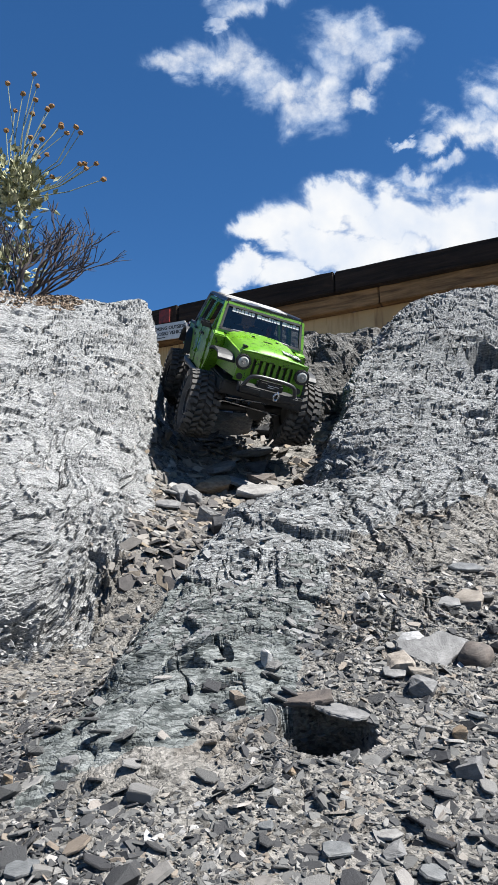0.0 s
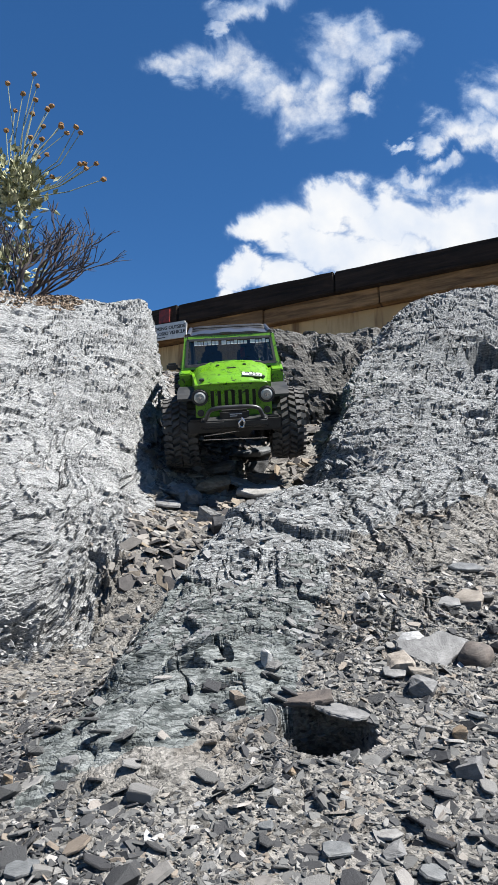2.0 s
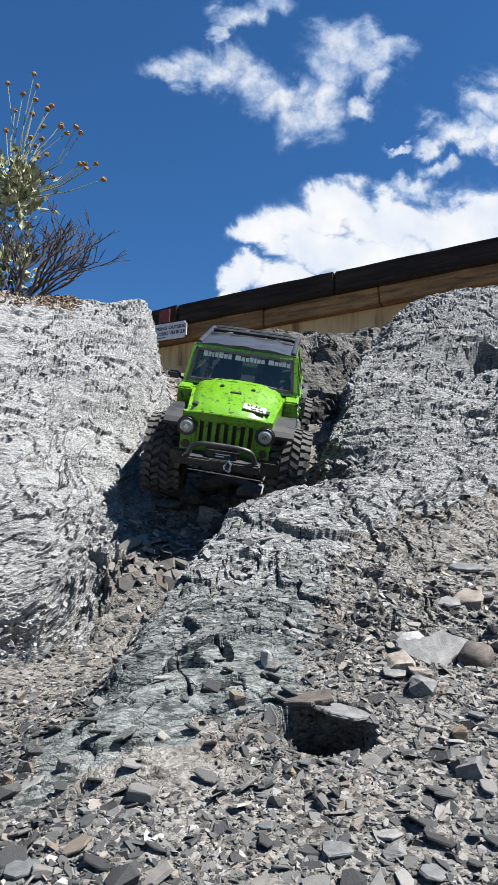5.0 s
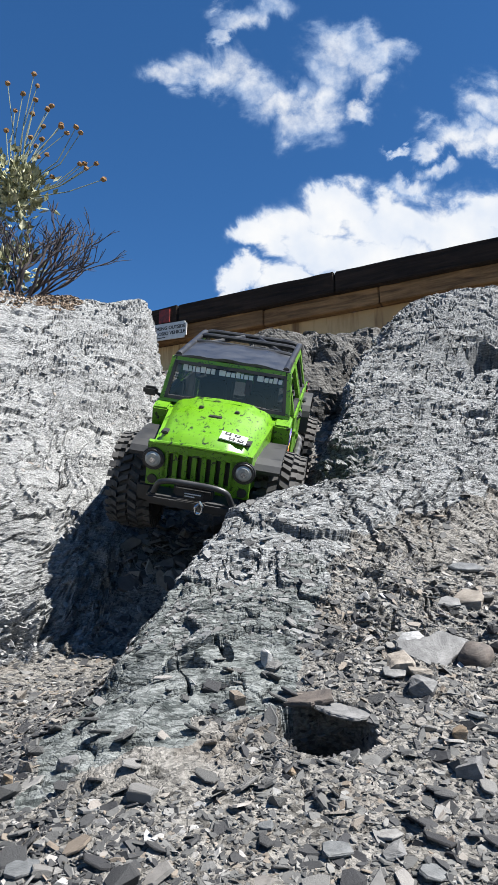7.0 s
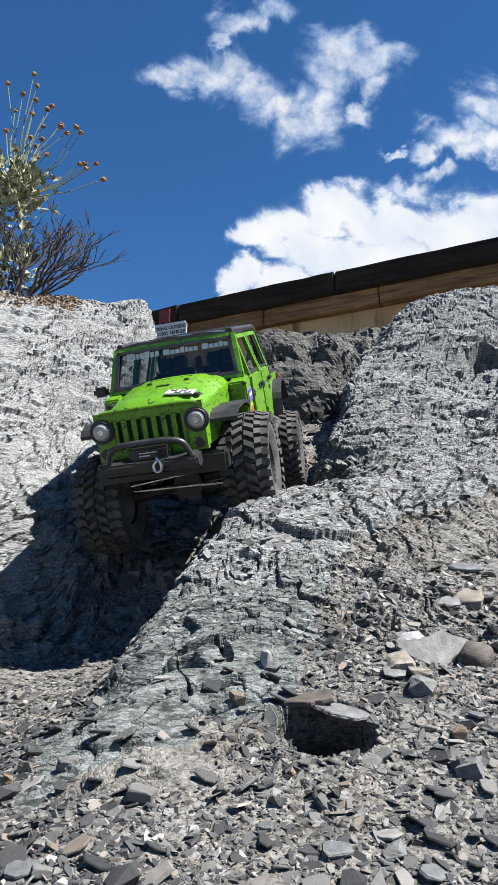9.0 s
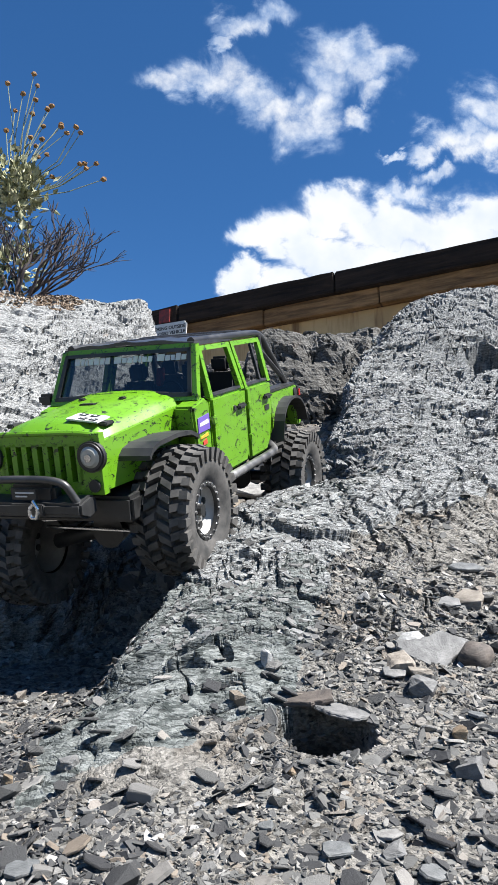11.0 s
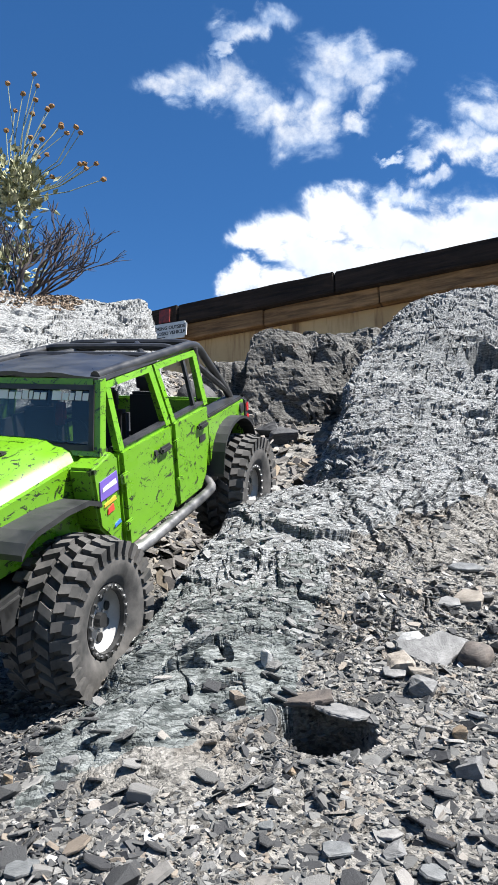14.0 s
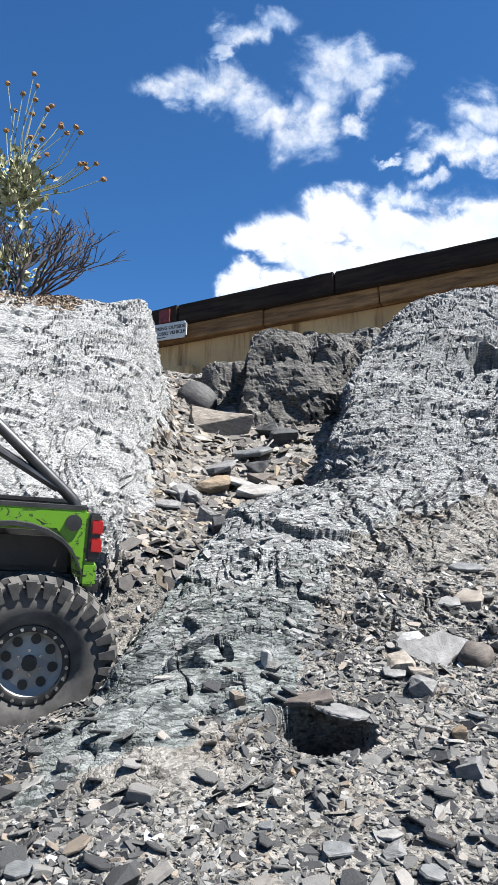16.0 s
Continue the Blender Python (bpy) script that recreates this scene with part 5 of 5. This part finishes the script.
def flakes(name, rows_range, keep, count, size, tilt, mat, label, seed, lift=0.15):
    """Thousands of thin broken plates strewn over one landform."""
    g = np.random.default_rng(seed)
    r0, r1 = rows_range
    r = g.integers(np.searchsorted(ROWS, r0), np.searchsorted(ROWS, r1), count * 3)
    c = g.integers(0, len(US) - 1, count * 3)
    bare = np.clip(1 - ((LAND[r, c, 0] + .05) / .055) ** 2 - ((ROWS[r] - .385) / .06) ** 2, 0, 1)
    ok = keep[r, c] & (g.random(count * 3) > 1.3 * bare) & (np.abs(LAND[r, c, 0]) < 0.40 * (ROWS[r] + 0.15))
    r, c = r[ok][:count], c[ok][:count]
    n = len(r)
    pos, nor = LAND[r, c], NORMAL[r, c]
    nor = nor + g.normal(0, tilt, (n, 3))
    nor /= np.linalg.norm(nor, axis=1, keepdims=True)
    ax = np.cross(nor, np.stack([g.normal(0, .5, n), g.normal(0, .5, n), g.normal(0, 1, n)], 1))
    ax /= np.linalg.norm(ax, axis=1, keepdims=True)
    ay = np.cross(nor, ax)
    w = g.lognormal(math.log(size), 0.45, n) * (0.55 + 0.62 * ROWS[r])
    w = np.minimum(w, size * 2.6)
    t = w * g.uniform(.05, .14, n)
    k = 6
    ang = (np.arange(k)[None] + g.uniform(-.35, .35, (n, k))) * 2 * np.pi / k
    rad = g.uniform(.6, 1.1, (n, k)) * w[:, None] * .5
    px, py = rad * np.cos(ang) * g.uniform(1.0, 1.7, (n, 1)), rad * np.sin(ang) * .8
    base = pos + nor * (t * lift)[:, None]
    low = base[:, None] + px[:, :, None] * ax[:, None] + py[:, :, None] * ay[:, None] - nor[:, None] * (t * .5)[:, None, None]
    jag = (t[:, None] * g.uniform(.35, .65, (n, k)))[:, :, None]
    high = base[:, None] + (.9 * px)[:, :, None] * ax[:, None] + (.9 * py)[:, :, None] * ay[:, None] + nor[:, None] * jag
    verts = np.concatenate([low, high], 1).reshape(-1, 3)
    o = np.arange(n)[:, None] * 12
    i = np.arange(k)
    side = np.stack([i, (i + 1) % k, 6 + (i + 1) % k, 6 + i], 1)
    sides = (o[:, :, None] + side[None]).reshape(-1, 4)
    tops = o + np.arange(6, 12)[None]
    me = bpy.data.meshes.new(name)
    me.from_pydata(verts.tolist(), [], sides.tolist() + tops.tolist())
    me.materials.append(mat)
    return tagged(new(name, me), label, "stones", kind="stuff")


is_ground = ~(is_left | is_right)
PALE_STOPS = [(0.0, (0.052, 0.050, 0.049)), (0.25, (0.103, 0.103, 0.101)), (0.55, (0.169, 0.168, 0.163)), (0.85, (0.224, 0.221, 0.215)), (1.0, (0.151, 0.128, 0.106))]
MID_STOPS = [(0.0, (0.018, 0.018, 0.018)), (0.3, (0.052, 0.051, 0.049)), (0.6, (0.110, 0.107, 0.104)), (0.88, (0.158, 0.158, 0.156)), (1.0, (0.207, 0.205, 0.198))]
MAT_PALE_CHIPS = island_material("pale_schist_flakes", PALE_STOPS)
MAT_RUBBLE = island_material("gully_rubble_stone", [(0.0, (0.029, 0.025, 0.024)), (0.3, (0.071, 0.064, 0.059)), (0.55, (0.116, 0.106, 0.094)), (0.75, (0.149, 0.116, 0.080)), (0.9, (0.167, 0.151, 0.132)), (1.0, (0.212, 0.203, 0.186))])
MAT_MID_CHIPS = island_material("grey_schist_flakes", MID_STOPS)
flakes("scree", (.22, 1.05), is_ground, 11000, .0056, .34, MAT_CHIPS, "loose grey slate chips and gravel covering the slope", 11, .3)
flakes("gravel", (.22, .70), is_ground, 26000, .0027, .6, MAT_CHIPS, "fine grey slate gravel between the chips", 12, .35)
flakes("gully_rubble", (.9, 2.3), is_ground, 4500, .0125, .4, MAT_RUBBLE, "broken brown and grey slate rubble lining the gully bed", 13, .3)
flakes("rock_flakes", (.7, 1.95), is_left, 3200, .0042, .22, MAT_PALE_CHIPS, "thin pale schist flakes splitting from the outcrop", 14, -.1)
flakes("rock_flakes", (.50, 1.95), is_right, 6000, .0050, .22, MAT_MID_CHIPS, "thin grey schist flakes splitting from the outcrop", 15, -.1)


# ---- the block of rock at the head of the gully ----
def outcrop(name, lo, hi, mat, label, cuts=70):
    bm = bmesh.new()
    bmesh.ops.create_cube(bm, size=2)
    bmesh.ops.subdivide_edges(bm, edges=bm.edges[:], cuts=cuts, use_grid_fill=True)
    c, s = (np.array(lo) + np.array(hi)) / 2, (np.array(hi) - np.array(lo)) / 2
    p = np.array([v.co[:] for v in bm.verts])
    soft = p / np.linalg.norm(p, axis=1, keepdims=True)
    p = (0.62 * p + 0.5 * soft)
    p[:, 0] *= 1 - 0.10 * p[:, 2]
    world = p * s + c
    away = soft / np.linalg.norm(soft, axis=1, keepdims=True)
    world = world + away * (relief(world, np.full(len(world), 1.1), (-12, 30, 20), 0.7) + fbm(world * np.array([9, 9, 5]), 3, 5) * .05)[:, None]
    for v, co in zip(bm.verts, world):
        v.co = co
    me = bpy.data.meshes.new(name)
    bm.to_mesh(me)
    bm.free()
    me.materials.append(mat)
    return tagged(new(name, me), label, "rock")


outcrop("rock_block", (-.01, 1.58, .30), (.30, 2.04, .722), MAT_BLOCK, "grey schist block with a steep face at the gully's head")
outcrop("rock_block", (.18, 1.92, .50), (.54, 2.36, .835), MAT_BLOCK, "low blue-grey schist hump behind the gully's head", 44)
outcrop("rock_block", (-.13, 1.74, .46), (.03, 2.06, .680), MAT_BLOCK, "dark broken schist ledge across the gully's head", 26)


# ---- dry bush on the outcrop ----
def stick(bm, a, b, r0, r1, sides=5, bend=0.0, rng=None):
    a, b = Vector(a), Vector(b)
    d = (b - a)
    side = d.cross(Vector((.2, .9, .3))).normalized()
    up = d.cross(side).normalized()
    off = (side * rng.uniform(-1, 1) + up * rng.uniform(-1, 1)) * bend * d.length if rng else Vector()
    rings = []
    for s in (0, .5, 1):
        p = a.lerp(b, s) + off * (4 * s * (1 - s))
        r = r0 + (r1 - r0) * s
        rings.append([bm.verts.new(p + r * (math.cos(t) * side + math.sin(t) * up)) for t in [2 * math.pi * i / sides for i in range(sides)]])
    for q, w in zip(rings, rings[1:]):
        for i in range(sides):
            bm.faces.new((q[i], q[(i + 1) % sides], w[(i + 1) % sides], w[i]))


def grow(bm, p, d, length, r, depth, rng):
    """A forking dead branch."""
    p, d = Vector(p), Vector(d).normalized()
    q = p + d * length
    stick(bm, p, q, r, r * .72, 5, .10, rng)
    if depth == 0:
        return
    for k in range(2 if rng.random() < .8 else 3):
        nd = (d + Vector((rng.uniform(-.75, .75), rng.uniform(-.5, .5), rng.uniform(-.35, .6)))).normalized()
        grow(bm, q, nd, length * rng.uniform(.62, .9), r * .7, depth - 1, rng)


TWIG = worn("dark_dead_twig", (0.02, 0.0150, 0.0163), 0.8, other=(0.075, 0.058, 0.058), scale=80)
STEM = worn("pale_green_stem", (0.136, 0.15, 0.082), 0.7, other=(0.231, 0.231, 0.15), scale=80)
HEAD = worn("dry_brown_flower", (0.109, 0.051, 0.0136), 0.85, other=(0.272, 0.15, 0.048), scale=300, strength=0.8)
LEAF_STOPS = [(0.0, (0.087, 0.093, 0.033)), (0.5, (0.218, 0.218, 0.109)), (1.0, (0.338, 0.326, 0.218))]
LEAF = island_material("grey_green_leaf", LEAF_STOPS, 0.65, 60)
bush = tagged(new("dry_bush"), "half-dead desert bush with dark twigs and dry flower heads", "bush")
bush.matrix_world = pose(-.50, 1.45, height(-.46, 1.45) - .01)
rng = random.Random(21)
for k in range(19):
    bm = bmesh.new()
    a = rng.uniform(-.35, 1.0)
    grow(bm, (rng.uniform(-.05, .05), rng.uniform(-.05, .05), 0), (math.sin(a) * 1.3, rng.uniform(-.5, .4), math.cos(a) * .75 + .1), rng.uniform(.050, .075), rng.uniform(.0030, .0044), 4, rng)
    part("twig", bm, TWIG, bush, smooth=True)


def leaf_clump(cx, cz, spread, count):
    bm = bmesh.new()
    for k in range(count):
        u = Vector((rng.gauss(0, 1), rng.gauss(0, .8), rng.gauss(0, 1)))
        p = Vector((cx, rng.uniform(-.02, .02), cz)) + u * spread
        d = (u.normalized() + Vector((0, 0, .6)) + Vector((rng.uniform(-.6, .6), rng.uniform(-.6, .6), rng.uniform(-.4, .6)))).normalized()
        side = d.cross(Vector((rng.uniform(-1, 1), rng.uniform(-1, 1), rng.uniform(-1, 1)))).normalized()
        nrm = d.cross(side)
        L, W = rng.uniform(.013, .027), rng.uniform(.0045, .0075)
        v = [bm.verts.new(p + q) for q in (Vector(), d * L * .4 + side * W + nrm * .001, d * L, d * L * .4 - side * W + nrm * .001, d * L * .5 - nrm * .0012)]
        for f in ((0, 1, 4), (1, 2, 4), (2, 3, 4), (3, 0, 4)):
            bm.faces.new([v[i] for i in f])
    tagged(part("leaves", bm, LEAF, bush, "pale grey-green leaves"), kind="stuff")


leaf_clump(.005, .268, .023, 280)
leaf_clump(-.012, .225, .022, 190)
leaf_clump(.0, .085, .024, 200)
leaf_clump(-.045, .30, .025, 130)
HEADS = [(.022, .535), (.028, .512), (-.002, .49), (.052, .487), (.050, .462), (-.03, .475), (.01, .466), (.03, .468), (.075, .442), (.078, .43),
         (.092, .412), (.043, .42), (.034, .405), (.022, .386), (.122, .402), (.13, .394), (.008, .41), (.028, .344), (.038, .34), (.058, .343),
         (.128, .328), (.14, .325), (.168, .318), (.176, .307), (.15, .298), (.066, .303), (-.04, .52), (-.05, .43)]
for k, (hx2, hz) in enumerate(HEADS):
    hy2 = rng.uniform(-.03, .03)
    bm = bmesh.new()
    foot = (rng.uniform(-.02, .01), 0, .27 if hz > .36 else .24)
    mid = Vector(((foot[0] + hx2) / 2 + (.018 if hx2 > .1 else -.006), hy2 / 2, foot[2] + (hz - foot[2]) * (.42 if hx2 > .1 else .55)))
    stick(bm, foot, mid, .0013, .0011, 5)
    stick(bm, mid, (hx2, hy2, hz), .0011, .0008, 5)
    part("stem", bm, STEM, bush, smooth=True)
    bm = bmesh.new()
    bmesh.ops.create_icosphere(bm, subdivisions=2, radius=rng.uniform(.0052, .0068), matrix=Matrix.Translation((hx2, hy2, hz)) @ Matrix.Diagonal((1, 1, .78, 1)))
    for v in bm.verts:
        v.co += Vector((rng.uniform(-1, 1), rng.uniform(-1, 1), rng.uniform(-1, 1))) * .0011
    part("flower_head", bm, HEAD, bush, "dry brown flower head")
# brown soil the bush stands in
SOIL = island_material("brown_dry_soil", [(0.0, (0.06, 0.040, 0.026)), (0.5, (0.17, 0.12, 0.080)), (0.85, (0.25, 0.19, 0.135)), (1.0, (0.33, 0.30, 0.27))], 0.95)
near_bush = (((BASE[:, :, 0] + .50) / .13) ** 2 + ((Yg - 1.44) / .17) ** 2 + 1.2 * wob < 1)
flakes("soil", (1.2, 1.75), near_bush, 60000, .0050, .8, SOIL, "brown dry soil and litter under the bush", 31, .3)
# dry grass tuft on the block
GRASS = worn("dry_grass", (0.306, 0.245, 0.136), 0.8)
for gx, gy in ((.25, 2.10), (.275, 2.13)):
    bm = bmesh.new()
    for k in range(9):
        stick(bm, (gx + rng.uniform(-.02, .02), gy, .79), (gx + rng.uniform(-.035, .035), gy + rng.uniform(-.02, .02), .82 + rng.uniform(.03, .065)), .0010, .0005, 4)
    me = bpy.data.meshes.new("grass_tuft")
    bm.to_mesh(me)
    bm.free()
    me.materials.append(GRASS)
    tagged(new("grass_tuft", me), "thin dry straw-coloured grass tuft on the rock", "grass")
def car_at(t):
    for (t0, a), (t1, b) in zip(CAR_ROWS, CAR_ROWS[1:]):
        if t0 <= t <= t1:
            s = (t - t0) / (t1 - t0)
            return a.lerp(b, s * s * (3 - 2 * s))
    return CAR_ROWS[-1][1]


def wheel_rows(k):
    """Rolls with the way gone, and rides up or down on its axle with the ground."""
    wh, x, y = WHEELS[k]
    rows, angle, last = [], 0.0, None
    side = -1 if x < 0 else 1
    for i in range(129):
        t = i / 8
        m = car_at(t)
        here = m.translation
        if last is not None:
            ahead = -(m.to_3x3() @ Vector((0, 1, 0)))
            angle += (here - last).dot(ahead) / 0.058
        last = here
        ride = 0.0
        for (t0, z0), (t1, z1) in zip(RIDE[k], RIDE[k][1:]):
            if t0 <= t <= t1:
                ride = z0 + (z1 - z0) * (t - t0) / (t1 - t0)
        rows.append((t, Matrix.Translation((x, y, ride)) @ Matrix.Rotation(angle, 4, 'X')))
    return rows


def axle_rows(y, left, right):
    rows = []
    for a, b in zip(wheel_rows(left), wheel_rows(right)):
        za, zb = a[1].translation.z, b[1].translation.z
        tilt = math.atan2(zb - za, 0.16)
        rows.append((a[0], Matrix.Translation((0, y, (za + zb) / 2)) @ Matrix.Rotation(-tilt, 4, 'Y') @ Matrix.Translation((0, -y, 0))))
    return rows


# height of each wheel over its rest: front right, front left, rear right, rear left of the car
RIDE = [
    [(0, -.01), (.5, .025), (1, .022), (2, .02), (2.5, .012), (4, .014), (6.5, .028), (8.5, .016), (9, -.005), (9.2, -.012), (11.5, -.018), (12.5, -.018), (12.8, -.015), (13, -.005), (14.2, 0), (14.4, .02), (15.2, .01), (16, -.01)],
    [(0, .018), (.5, .02), (1, .030), (2.3, .026), (2.5, .02), (4, .018), (6.5, .03), (8.5, .026), (9, .02), (9.2, .022), (11.5, .023), (12.5, .024), (12.8, .023), (13, .015), (14, .012), (14.2, .006), (14.4, .01), (16, 0)],
    [(0, -.02), (.5, 0), (1, .025), (2.4, .025), (3, .007), (4, .002), (6.5, -.015), (8, -.022), (9, 0), (9.2, .01), (11.5, -.022), (16, -.022)],
    [(0, -.02), (.7, -.02), (1, -.01), (2.3, .01), (2.5, .025), (3, .015), (4, .01), (6.5, -.006), (8, -.022), (9, -.022), (11.5, -.016), (12.5, -.01), (13, .008), (13.5, .011), (14.2, .004), (15.2, .004), (15.5, 0), (16, -.005)],
]


def motions():
    walk(rc_car, CAR_ROWS)
    for k in range(4):
        walk(WHEELS[k][0], wheel_rows(k))
    walk(AXLES[0], axle_rows(0, 0, 1))
    walk(AXLES[1], axle_rows(.313, 2, 3))
    move_clouds()


motions()
